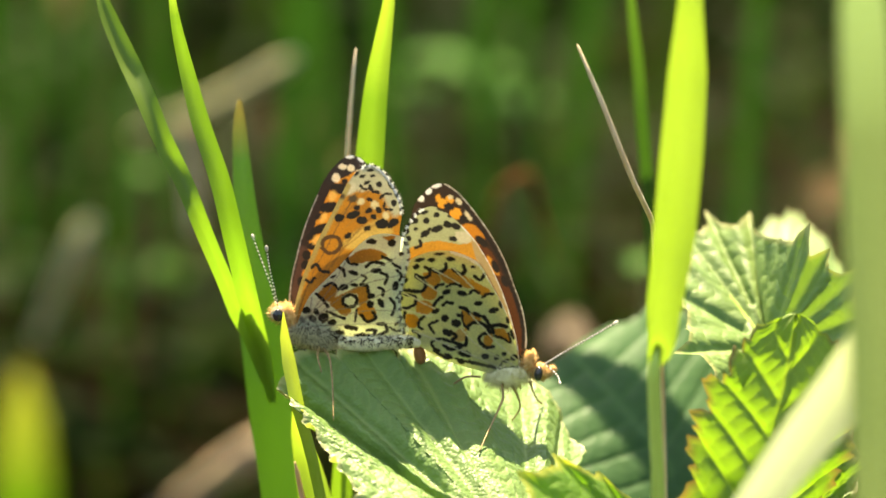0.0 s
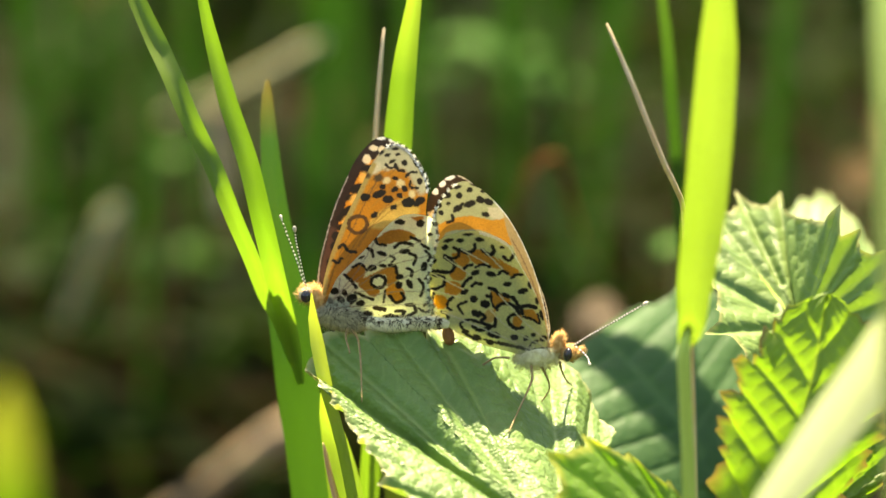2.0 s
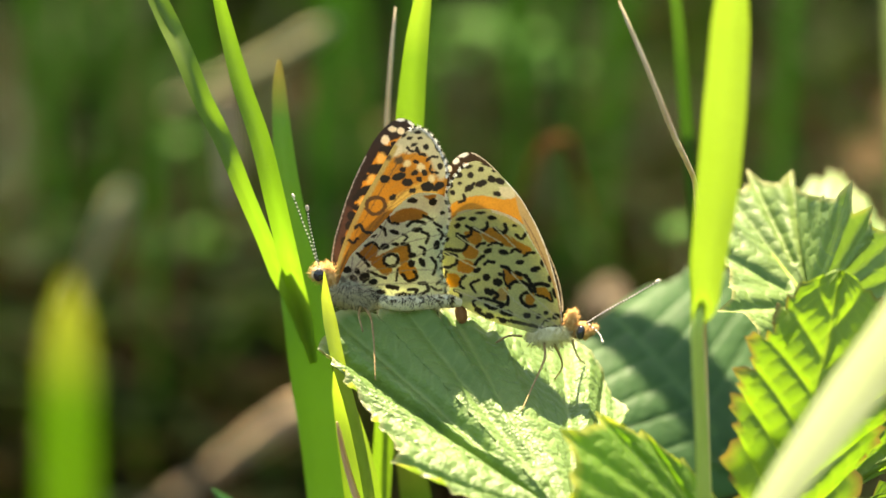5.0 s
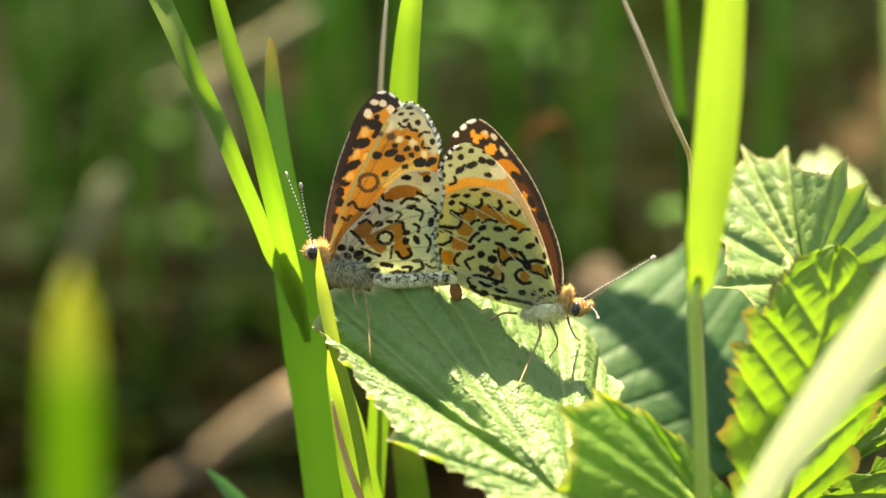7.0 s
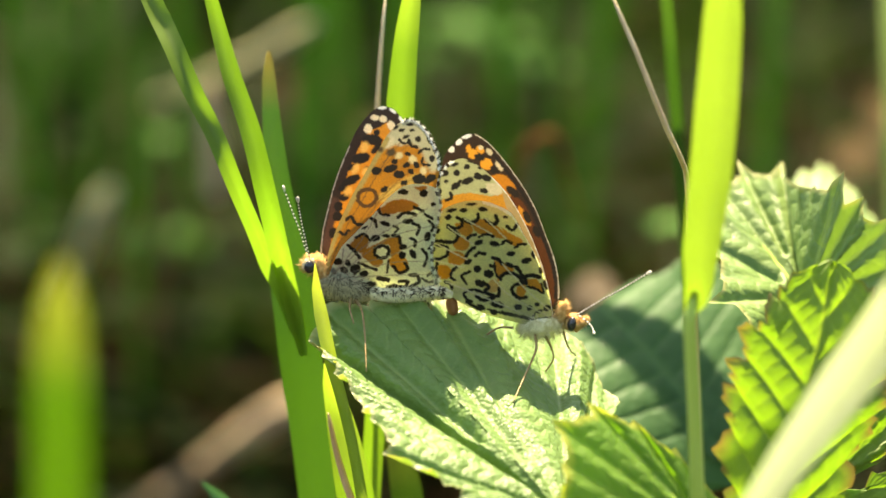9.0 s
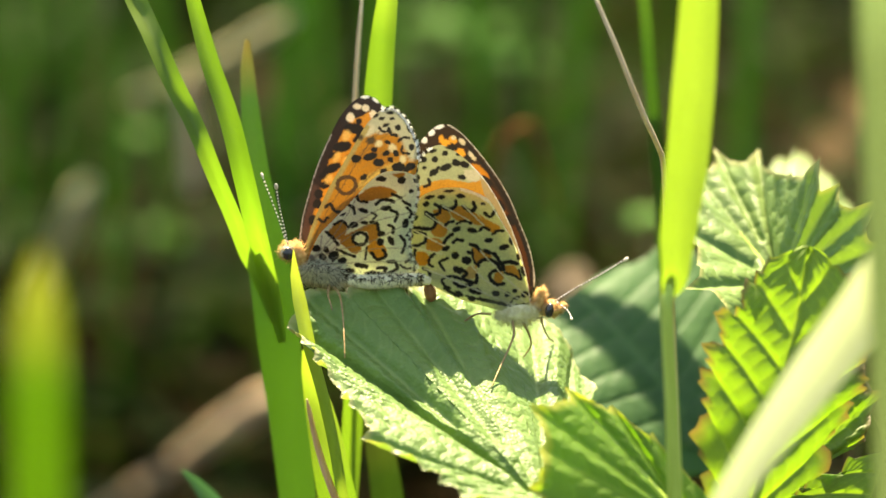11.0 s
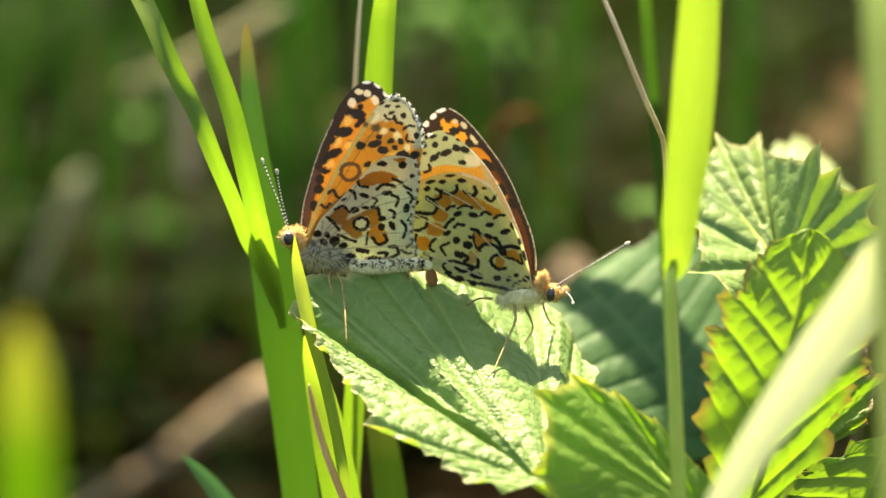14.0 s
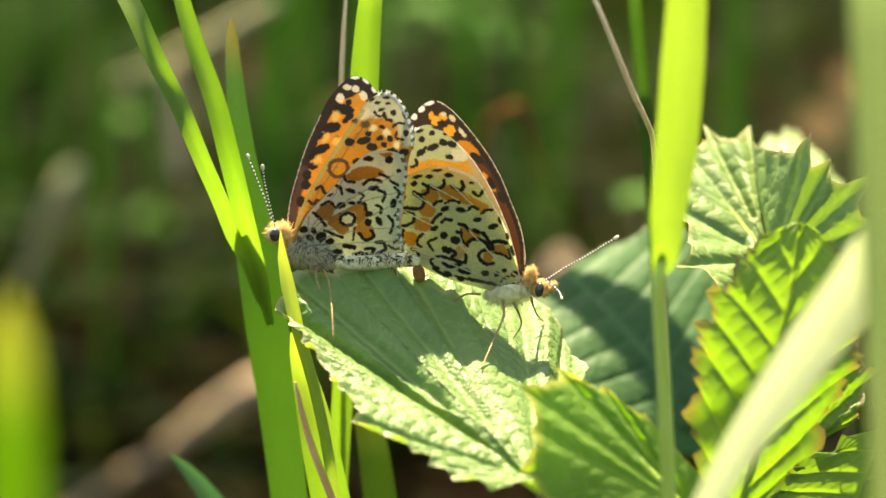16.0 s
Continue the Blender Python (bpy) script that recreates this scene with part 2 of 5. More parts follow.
def along(values, points, count):
    """Values given point by point, or evenly spread, at each step of the line."""
    at = knots(points) if len(values) == len(points) else np.linspace(0, 1, len(values))
    return np.interp(np.linspace(0, 1, count), at, values)


def mesh_object(name, verts, faces, mat, parent=None, colors=None, attr="veins", label="", smooth=True):
    me = bpy.data.meshes.new(name)
    me.from_pydata([tuple(v) for v in verts], [], faces)
    me.materials.append(mat)
    if smooth:
        me.polygons.foreach_set("use_smooth", [True] * len(me.polygons))
    if colors is not None:
        ca = me.color_attributes.new(attr, "FLOAT_COLOR", "POINT")
        ca.data.foreach_set("color", np.concatenate([colors, np.ones((len(colors), 1))], 1).astype(np.float32).ravel())
    me.update()
    ob = new(name, me)
    if parent is not None:
        ob.parent = parent
    if label:
        ob["label"] = label
    return ob


def thing(name, place, label, category, group="", kind=""):
    e = new(name)
    e.empty_display_size = 0.004
    e.location = place
    return tagged(e, label, category, group, kind)


def grid_faces(nu, nv, closed=False):
    f = []
    for i in range(nu - 1):
        for j in range(nv if closed else nv - 1):
            k = (j + 1) % nv
            f.append((i * nv + j, i * nv + k, (i + 1) * nv + k, (i + 1) * nv + j))
    return f


def tube(points, radii, sides=8, count=24, caps=True):
    """A round tapering rod along a smooth line."""
    c = spline(points, count)
    r = along(radii, points, count)
    v = []
    up = Vector((0.13, 0.31, 0.94))
    for i in range(count):
        t = Vector(c[min(i + 1, count - 1)] - c[max(i - 1, 0)]).normalized()
        a = t.cross(up)
        a = a.normalized() if a.length > 1e-3 else t.orthogonal().normalized()
        b = t.cross(a)
        for k in range(sides):
            w = 2 * math.pi * k / sides
            v.append(c[i] + r[i] * (math.cos(w) * np.array(a) + math.sin(w) * np.array(b)))
    f = grid_faces(count, sides, True)
    if caps:
        f += [tuple(range(sides - 1, -1, -1)), tuple((count - 1) * sides + k for k in range(sides))]
    return v, f


def ball(center, radii, axis=(0, 0, 1), nu=12, nv=16, rough=0.0):
    """An egg-shaped body along an axis."""
    q = Vector(axis).normalized().to_track_quat("Z", "Y").to_matrix()
    v = []
    for i in range(nu):
        a = math.pi * (i + 0.02) / (nu - 0.96)
        for j in range(nv):
            w = 2 * math.pi * j / nv
            p = Vector((math.sin(a) * math.cos(w), math.sin(a) * math.sin(w), -math.cos(a)))
            if rough:
                p *= 1 + rough * noise.noise(p * 3)
            p = Vector((p.x * radii[0], p.y * radii[1], p.z * radii[2]))
            v.append(np.array(center) + np.array(q @ p))
    return v, grid_faces(nu, nv, True) + [tuple(range(nv)), tuple((nu - 1) * nv + k for k in range(nv - 1, -1, -1))]


def joined(*pieces):
    v, f = [], []
    for a, b in pieces:
        f += [tuple(i + len(v) for i in q) for q in b]
        v += list(a)
    return v, f


def hairs(center, radii, axis, count, length, rng, lean=(0, 0, 0), thick=0.00004):
    """A coat of fine hairs standing on an egg-shaped body."""
    q = Vector(axis).normalized().to_track_quat("Z", "Y").to_matrix()
    v, f = [], []
    for _ in range(count):
        d = Vector(rng.normal(size=3)).normalized()
        p = Vector(center) + q @ Vector((d.x * radii[0], d.y * radii[1], d.z * radii[2]))
        out = ((q @ d) + Vector(lean) + 0.35 * Vector(rng.normal(size=3))).normalized()
        side = out.orthogonal().normalized() * thick
        other = out.cross(side)
        tip = p + out * length * rng.uniform(0.5, 1.2)
        k = len(v)
        v += [p + side, p - side * 0.5 + other * 0.87, p - side * 0.5 - other * 0.87, tip]
        f += [(k, k + 1, k + 3), (k + 1, k + 2, k + 3), (k + 2, k, k + 3)]
    return [np.array(a) for a in v], f


def blade_mesh(line, widths, facing=(1, 0, 0), fold=0.35, count=60, across=7, tip_from=0.9, twist=0.0, wave=0.0, seed=0, keel=0.15):
    """A grass blade: a ribbon with a keel, along a smooth line from its root to its tip. twist: degrees from root to tip."""
    c = spline(line, count)
    w = along(widths, line, count)
    v, col = [], []
    run = 0.0
    for i in range(count):
        s = i / (count - 1)
        t = Vector(c[min(i + 1, count - 1)] - c[max(i - 1, 0)]).normalized()
        if i:
            run += float(np.linalg.norm(c[i] - c[i - 1]))
        a = Vector(facing)
        a = (a - t * a.dot(t)).normalized()
        a.rotate(Matrix.Rotation(radians(twist) * s, 3, t))
        n = a.cross(t)
        for j in range(across):
            u = 2 * j / (across - 1) - 1
            lift = fold * (keel * (abs(u) - 0.5) + (1 - keel) * (u * u - 0.5)) + (wave * noise.noise(Vector((run * 60, u * 1.5, seed * 7.7))) if wave else 0)
            v.append(c[i] + w[i] * (u * 0.5 * np.array(a) * (1 - 0.25 * fold) + 0.5 * lift * np.array(n)))
            edge = min(1.0, max(0.0, (s - tip_from) / max(1e-6, 1 - tip_from)))
            col.append((0.0, edge ** 0.7, (u + 1) * 0.5 * max(widths) / 0.0022))
    return v, grid_faces(count, across), np.array(col)


def leaf_mesh(base, tip, left, right, bow=0.0, laterals=7, relief=0.0006, tooth=0.10, nu=211, nv=31, blunt=0.42, seed=0, margin_at=0.94, curl_left=0.0, curl_right=0.0, slant=0.30, full=0.5, climb=0.0, full_right=None):
    """A toothed leaf. left, right: the way and reach of each half at its widest. Rows follow the side veins, which lie sunken between puffed fields."""
    base, tip, left, right = (np.array(q, float) for q in (base, tip, left, right))
    ax = tip - base
    nrm = np.cross(ax, left - right)
    nrm = nrm / np.linalg.norm(nrm)
    if nrm[2] < 0:
        nrm = -nrm
    fulls = (full, full if full_right is None else full_right)

    def shape(s, half):
        """The reach of a half, 0 to 1, from the base to the tip."""
        e = fulls[half]
        peak = e / (e + blunt)
        return s ** e * (1 - s) ** blunt / (peak ** e * (1 - peak) ** blunt)

    def rim(s, side, half):
        """A point of the toothless margin."""
        s = min(max(s, 0.0), 1.0)
        return base + ax * (s + slant * (1 - s) * min(1.0, 2.2 * s + 0.10)) + side * shape(s, half)

    v, col = [], []
    outward = {}
    for half, side in ((0, left), (1, right)):
        for i in range(nu):
            s = i / (nu - 1)
            d = rim(s + 0.004, side, half) - rim(s - 0.004, side, half)
            n = np.cross(d, nrm)
            n = n / max(1e-9, np.linalg.norm(n))
            outward[half, i] = (n if n @ side > 0 else -n) * np.linalg.norm(side) + 0.35 * np.linalg.norm(side) * d / max(1e-9, np.linalg.norm(d))
    for i in range(nu):
        s = i / (nu - 1)
        fade = min(1.0, 7 * s) * min(1.0, 8 * (1 - s))
        for j in range(-nv + 1, nv):
            t = abs(j) / (nv - 1)
            half = 0 if j < 0 else 1
            side = right if half else left
            prof = shape(s, half)
            x = (s - climb * (t - 1) * (1 - 0.3 * t)) * laterals + 0.35 * half + 0.12 * noise.noise(Vector((s * 5, seed, half)))
            fr = x - math.floor(x)
            big = fr / 0.62 if fr < 0.62 else (1 - fr) / 0.38
            f2 = (x * 3 + 0.15) % 1.0
            small = (f2 / 0.65 if f2 < 0.65 else (1 - f2) / 0.35) * (0.65 + 0.9 * noise.noise(Vector((math.floor(x * 3 + 0.15) * 2.3, seed, half))))
            jag = noise.noise(Vector((x * 1.7, seed + 3 * half, 0.5)))
            jut = fade * tooth * t ** 4 * (0.75 * big + 0.55 * small - 0.7 + 0.6 * jag)
            shear = slant * t * (1 - s) * min(1.0, 2.2 * s + 0.10)
            off = min(fr, 1 - fr)
            puff = 0.55 * (1 - math.exp(-(off / 0.11) ** 2)) + 0.45 * math.sin(math.pi * fr)
            net = abs((t * 6.5 + 1.5 * fr + seed * 0.3 + 0.5) % 1 - 0.5)
            cross = 1 - 0.8 * math.exp(-(net / 0.13) ** 2)
            dip = 1 - math.exp(-(t / 0.05) ** 2)
            z = relief * dip * puff * (0.75 + 0.35 * cross) * (1 - 0.35 * t)
            z += relief * 0.45 * noise.noise(Vector((s * 9, t * 4 + half * 7, seed * 3.1)))
            z += relief * 1.6 * fade * t * t * noise.noise(Vector((s * laterals * 0.9, half * 5, seed * 1.7)))
            z -= (curl_right if half else curl_left) * t ** 3 * (1 - 0.6 * s)
            p = base + ax * (s + shear) + nrm * (bow * 4 * s * (1 - s) + z) + side * prof * t + outward[half, i] * jut
            v.append(p)
            vein = max(math.exp(-(t / 0.03) ** 2), math.exp(-(min(fr, 1 - fr) / 0.035) ** 2) * (1 - 0.6 * t), 0.35 * math.exp(-(abs(((t * 6.5 + 1.5 * fr + seed * 0.3) + 0.5) % 1 - 0.5) / 0.07) ** 2))
            edge = max(0.0, (t - margin_at) / (1 - margin_at)) * fade
            col.append((0.95 * vein * min(1, 8 * s), edge, 0))
    return v, grid_faces(nu, 2 * nv - 1), np.array(col)


def fan_mesh(base, rays, step=0.00018, radial=130, relief=0.0006, tooth=0.0010, period=0.0021, gap=0.0024, puff=0.0019, bow=0.0, wave=1.0, seed=0, margin_at=0.94, bulge=0.05, quilt=0.25):
    """A crinkled toothed leaf spread like a fan. rays, in mm: the end of each main vein at the margin, its strength, and how far out it begins."""
    o = np.array(base, float)
    tips, w, begin = np.array([r[:3] for r in rays]) * MM, [r[3] for r in rays], [r[4] for r in rays]
    spot, arc, ends, fr, run = [], [], [0.0], [], 0.0
    for a, b in zip(tips[:-1], tips[1:]):
        chord = float(np.linalg.norm(b - a))
        n = max(6, round(chord / step))
        f = np.arange(n) / n
        spot.append(a + (b - a) * f[:, None])
        arc.append(run + chord * f)
        fr.append(f)
        run += chord
        ends.append(run)
    rim, arc, fr = np.vstack(spot + [tips[-1:]]), np.concatenate(arc + [[run]]), np.concatenate(fr + [[0.0]])
    way = (rim - o) * (1 + bulge * 4 * fr * (1 - fr))[:, None]
    reach = np.linalg.norm(way, axis=1)
    out = way / reach[:, None]
    # teeth: a large one at each vein's end, small ones between
    saw = (arc / period + 0.25 * np.sin(arc * 900 + seed)) % 1.0
    small = np.where(saw < 0.62, saw / 0.62, (1 - saw) / 0.38) * (0.6 + 0.4 * np.sin(arc * 1370 + seed * 2.1))
    jut = 0.75 * small - 0.4
    for k in range(len(rays)):
        if w[k]:
            jut = np.maximum(jut, (1.5 * w[k] + 0.2) * np.clip(1 - np.abs(arc - ends[k]) / (0.0009 + 0.0007 * w[k]), 0, 1))
    calm = np.clip(np.minimum(arc, run - arc) / 0.004, 0, 1)
    rho = np.linspace(0.02, 1, radial)
    p = o + way[:, None, :] * rho[None, :, None] + out[:, None, :] * (tooth * jut * calm)[:, None, None] * (rho ** 9)[None, :, None]
    du, dv = np.gradient(p, axis=0), np.gradient(p, axis=1)
    nrm = np.cross(du, dv)
    nrm /= np.maximum(np.linalg.norm(nrm, axis=2, keepdims=True), 1e-12)
    if nrm[:, 5:, 2].mean() - 0.3 * nrm[:, 5:, 1].mean() < 0:
        nrm = -nrm
    near = np.full((len(arc), radial), 1.0)
    line = np.zeros_like(near)
    far_along = reach[:, None] * rho[None, :]
    herring = np.zeros_like(near)
    cushion = np.zeros_like(near)
    for k in range(len(rays)):
        if w[k] < 0.5:
            continue
        d = np.abs(arc - ends[k])[:, None] * rho[None, :] + 0.02 * np.maximum(0, begin[k] - rho[None, :])
        line = np.maximum(line, w[k] * np.exp(-(d / 0.00022) ** 2) * (1 - 0.4 * rho[None, :]))
        ph = (far_along - 0.40 * d) / gap + 0.37 * k
        ph = np.abs((ph + 0.22 * np.sin(d * 1700 + k) + 0.15 * np.sin(far_along * 900 + k)) % 1 - 0.5)
        side = np.exp(-(ph / 0.085) ** 2) * np.clip(d / 0.0004, 0, 1)
        herring = np.where(d < near, side, herring)
        cushion = np.where(d < near, (1 - np.sin(math.pi * ph)) * np.clip(d / 0.0004, 0, 1), cushion)
        near = np.minimum(near, d)
    lump = np.array([[noise.noise(Vector((q[0] * 260, q[1] * 260, q[2] * 260 + seed))) for q in row[::4]] for row in p[::4]])
    lump = np.repeat(np.repeat(lump, 4, 0), 4, 1)[:p.shape[0], :p.shape[1]]
    for _ in range(3):
        lump[1:-1] = (lump[:-2] + lump[1:-1] * 2 + lump[2:]) / 4
        lump[:, 1:-1] = (lump[:, :-2] + lump[:, 1:-1] * 2 + lump[:, 2:]) / 4
    hem = np.array([noise.noise(Vector((a * 420, seed * 3.3, 0))) for a in arc])
    h = relief * (0.8 * (1 - np.exp(-(near / 0.0007) ** 2)) + 0.7 * (1 - np.exp(-(near / puff) ** 2)) - quilt * cushion - 0.05 * herring + 0.25 * lump)
    h = h + wave * relief * 1.5 * hem[:, None] * (rho ** 5)[None, :] + bow * 4 * (rho * (1 - rho))[None, :]
    h = h * np.minimum(1, rho * 5)[None, :]
    v = (p + nrm * h[:, :, None]).reshape(-1, 3)
    edge = np.clip((rho - margin_at) / (1 - margin_at), 0, 1)[None, :] * calm[:, None]
    col = np.stack([0.9 * np.maximum(line, 0.30 * herring), edge, 0.5 + 0.5 * lump], 2).reshape(-1, 3)
    return v - o, grid_faces(len(arc), radial), col


# ---- ground ----
def build_ground():
    v, xs, ys = [], [], []
    step = [-400, -60, -12, -5, -3, -2]
    xs = step + list(np.linspace(-1.4, 1.4, 71)) + [-a for a in reversed(step)]
    ys = step + list(np.linspace(-1.2, 2.2, 86)) + [3, 5, 12, 60, 400]
    for y in ys:
        for x in xs:
            h = 0.0
            if abs(x) < 2 and abs(y) < 2.5:
                h = 0.016 * noise.noise(Vector((x * 6, y * 6, 0))) + 0.008 * noise.noise(Vector((x * 19, y * 19, 4)))
            v.append((x, y, GROUND - 0.012 + h))
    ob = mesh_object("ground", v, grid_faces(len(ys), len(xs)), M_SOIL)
    tagged(ob, "dark brown soil between the meadow plants", "ground", kind="structure")


build_ground()


# ---- bramble plants round the butterflies ----
def bramble_plant(label, place):
    return thing("bramble_plant", place, label, "bramble", "bramble plants")


def bramble_leaf(plant, label, base, tip, left, right, mat, stem, **kw):
    """A leaf with its midrib and the stalk by which it grows from the plant's foot."""
    base = np.array(base, float)
    v, f, col = leaf_mesh((0, 0, 0), np.array(tip) - base, left, right, **kw)
    leaf = mesh_object("leaf", v, f, mat, plant, col, label=label)
    leaf.location = base - np.array(plant.location)
    ax = np.array(tip) - base
    n = 14
    nrm = np.cross(ax, np.array(left) - np.array(right))
    nrm = nrm / np.linalg.norm(nrm) * (1 if nrm[2] > 0 else -1)
    bow = kw.get("bow", 0.0)
    mid = [ax * u + nrm * (bow * 4 * u * (1 - u) - 0.00035) for u in (k / n * 0.96 for k in range(n + 1))]
    v, f = tube(mid, [0.0004, 0.0003, 0.0001], 6, 30)
    mesh_object("midrib", v, f, M_STEM, leaf, label="pale green midrib under the leaf")
    pts = [np.zeros(3) + nrm * -0.0003] + [np.array(p) - base for p in stem]
    v, f = tube(pts, [0.0006, 0.0007, 0.0009, 0.0011], 8, 24)
    mesh_object("leaf_stalk", v, f, M_BRAMBLE, leaf, label="thin brownish leaf stalk")
    return leaf


def fan_leaf(plant, label, base, rays, mat, stem, rib, **kw):
    """A fan-shaped leaf of the plant; rib: which of the rays is its midrib."""
    base = np.array(base) * MM
    v, f, col = fan_mesh(base, rays, **kw)
    leaf = mesh_object("leaf", v, f, mat, plant, col, label=label)
    leaf.location = base - np.array(plant.location)
    ax = np.array(rays[rib][:3]) * MM - base
    v, f = tube([ax * u + (0, 0, -0.0003) for u in (0, 0.3, 0.6, 0.9)], [0.0004, 0.0003, 0.0001], 6, 24)
    mesh_object("midrib", v, f, M_STEM, leaf, label="pale green midrib under the leaf")
    v, f = tube([np.zeros(3) + (0, 0, -0.0003)] + [np.array(p) - base for p in stem], [0.0006, 0.0007, 0.0009, 0.0011], 8, 24)
    mesh_object("leaf_stalk", v, f, M_BRAMBLE, leaf, label="thin brownish leaf stalk")
    return leaf


def build_leaves():
    g = GROUND
    a = bramble_plant("bramble with a large crinkled leaf under the butterflies", (0.036, -0.004, g))
    fan_leaf(a, "large crinkled green leaf, toothed, half in shadow", (12.3, -28.0, -23.7),
             [(6.7, -34.0, -23.3, 0, 0), (1.1, -31.0, -21.4, 0.3, 0.3), (-6.0, -25.0, -17.9, 0.7, 0.3), (-10.4, -17.0, -14.7, 0, 0), (-13.8, -10.0, -12.5, 0.45, 0.5), (-14.4, -5.0, -10.2, 1, 0), (-13.4, -2.0, -7.4, 0.8, 0.4), (-9.4, -1.5, -7.4, 0, 0),
              (-5.9, -1.0, -6.2, 1, 0.3), (-2.8, -1.0, -8.3, 0, 0), (-0.8, 0.0, -7.5, 1, 0), (2.0, 3.0, -9.4, 0.3, 0), (4.1, 9.0, -10.7, 0.4, 0.3), (7.9, 10.0, -12.3, 0, 0), (11.2, 10.0, -12.1, 1, 0.1), (16.1, 7.0, -15.9, 0.6, 0.2), (15.7, 1.0, -19.0, 0.4, 0.3), (16.5, -12.0, -21.5, 0, 0)],
             M_LEAF, [(0.020, -0.022, -0.045), (0.030, -0.010, -0.09), (0.036, -0.004, g)], 5, relief=0.0012, seed=1, tooth=0.0017, puff=0.0024, margin_at=0.97, gap=0.0021, quilt=0.13)
    fan_leaf(a, "young leaf with pale yellow teeth", (27.8, -31.0, -25.2),
             [(14.1, -37.0, -24.0, 0, 0), (10.8, -36.0, -19.5, 0.4, 0.2), (12.6, -34.0, -16.3, 0.6, 0.2), (11.6, -31.0, -12.6, 0.7, 0.1), (15.9, -27.0, -12.4, 1, 0), (20.1, -26.0, -14.3, 0.7, 0.2), (24.1, -27.0, -17.3, 0.7, 0.2), (29.2, -29.0, -22.6, 0, 0)],
             M_LEAF_SHADE, [(0.029, -0.022, -0.05), (0.034, -0.012, -0.10), (0.036, -0.004, g)], 4, relief=0.0004, seed=4, tooth=0.0016, period=0.0015)
    b = bramble_plant("bramble with glossy and young yellow-green leaves", (0.050, -0.002, g))
    fan_leaf(b, "glossy crinkled leaf with sharp teeth in full sun", (40.0, 10.0, -7.7),
             [(36.8, 3.0, -9.4, 0, 0), (33.2, -3.0, -8.8, 0.6, 0.2), (29.5, 0.0, -5.8, 0.7, 0.1), (28.8, 12.0, -1.8, 0.5, 0.3), (30.7, 22.0, 2.8, 1, 0), (33.7, 26.0, 4.1, 0.7, 0.35),
              (38.4, 24.0, 3.8, 1, 0), (43.3, 9.0, 5.2, 1, 0.1), (45.4, 8.0, 3.4, 0.5, 0.3), (49.3, 6.0, 1.9, 0.9, 0.1), (50.5, 6.0, -2.6, 0.5, 0.3), (49.3, 6.0, -8.5, 0, 0)],
             M_LEAF_GLOSS, [(0.050, 0.012, -0.02), (0.052, 0.006, -0.09), (0.050, -0.002, g)], 4, relief=0.0006, seed=2, tooth=0.0015, puff=0.0012, bulge=-0.04, quilt=0.14)
    bramble_leaf(b, "young yellow-green leaf with reddish-brown teeth",
                 (0.0332, -0.0250, -0.0275), (0.0403, -0.0180, 0.0030), (-0.0092, -0.0028, 0.0014), (0.0088, 0.0030, -0.0022), M_LEAF_RED,
                 [(0.034, -0.028, -0.05), (0.046, -0.012, -0.10), (0.050, -0.002, g)], bow=0.0015, laterals=7, seed=3, tooth=0.24, relief=0.00045, nu=281, blunt=0.62, full=0.55, margin_at=0.84, slant=0.26, climb=0.16)
    fan_leaf(b, "yellow-green toothed leaf with sunlit tips", (34.1, -22.0, -25.5),
             [(38.0, -13.0, -17.0, 0, 0), (41.6, -12.0, -14.5, 0.5, 0.2), (46.6, -9.0, -13.5, 0.7, 0.2), (48.7, -9.0, -16.6, 1, 0), (46.7, -12.0, -20.6, 0.6, 0.3), (41.9, -17.0, -22.3, 0, 0)],
             M_LEAF_RED, [(0.036, -0.020, -0.05), (0.046, -0.012, -0.11), (0.050, -0.002, g)], 3, relief=0.0007, seed=9, tooth=0.0014, bulge=-0.02)
    bramble_leaf(b, "yellow-green toothed leaf low beside the grass",
                 (0.0449, -0.0100, -0.0376), (0.0508, -0.0060, -0.0229), (-0.0120, -0.001, -0.001), (0.009, 0.001, 0.001), M_LEAF_RED,
                 [(0.046, -0.022, -0.06), (0.049, -0.012, -0.11), (0.050, -0.002, g)], bow=0.001, laterals=6, seed=5, tooth=0.22, relief=0.0002, blunt=0.8)
    c = bramble_plant("bramble with leaves coloured dark for dappled shade", (0.040, 0.034, g))
    bramble_leaf(c, "green leaf, darkened in colour for dappled shade",
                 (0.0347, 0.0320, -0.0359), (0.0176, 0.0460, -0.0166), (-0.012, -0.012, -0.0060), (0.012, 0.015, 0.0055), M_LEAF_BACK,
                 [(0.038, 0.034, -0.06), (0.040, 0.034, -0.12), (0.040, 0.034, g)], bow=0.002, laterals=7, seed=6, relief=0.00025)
    bramble_leaf(c, "green leaf, dulled in colour for deep shade",
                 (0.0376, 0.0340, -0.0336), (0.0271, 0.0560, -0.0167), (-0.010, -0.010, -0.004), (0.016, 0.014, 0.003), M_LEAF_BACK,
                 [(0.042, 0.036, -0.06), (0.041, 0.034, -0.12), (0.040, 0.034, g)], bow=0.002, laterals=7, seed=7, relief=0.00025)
    bramble_leaf(c, "leaf behind the glossy one, edge in the sun",
                 (0.0549, 0.0520, -0.0154), (0.0415, 0.0600, -0.0061), (-0.002, -0.012, -0.006), (0.002, 0.012, 0.003), M_LEAF_GLOSS,
                 [(0.052, 0.050, -0.05), (0.044, 0.040, -0.12), (0.040, 0.034, g)], bow=0.002, laterals=7, seed=8, relief=0.00025)


build_leaves()


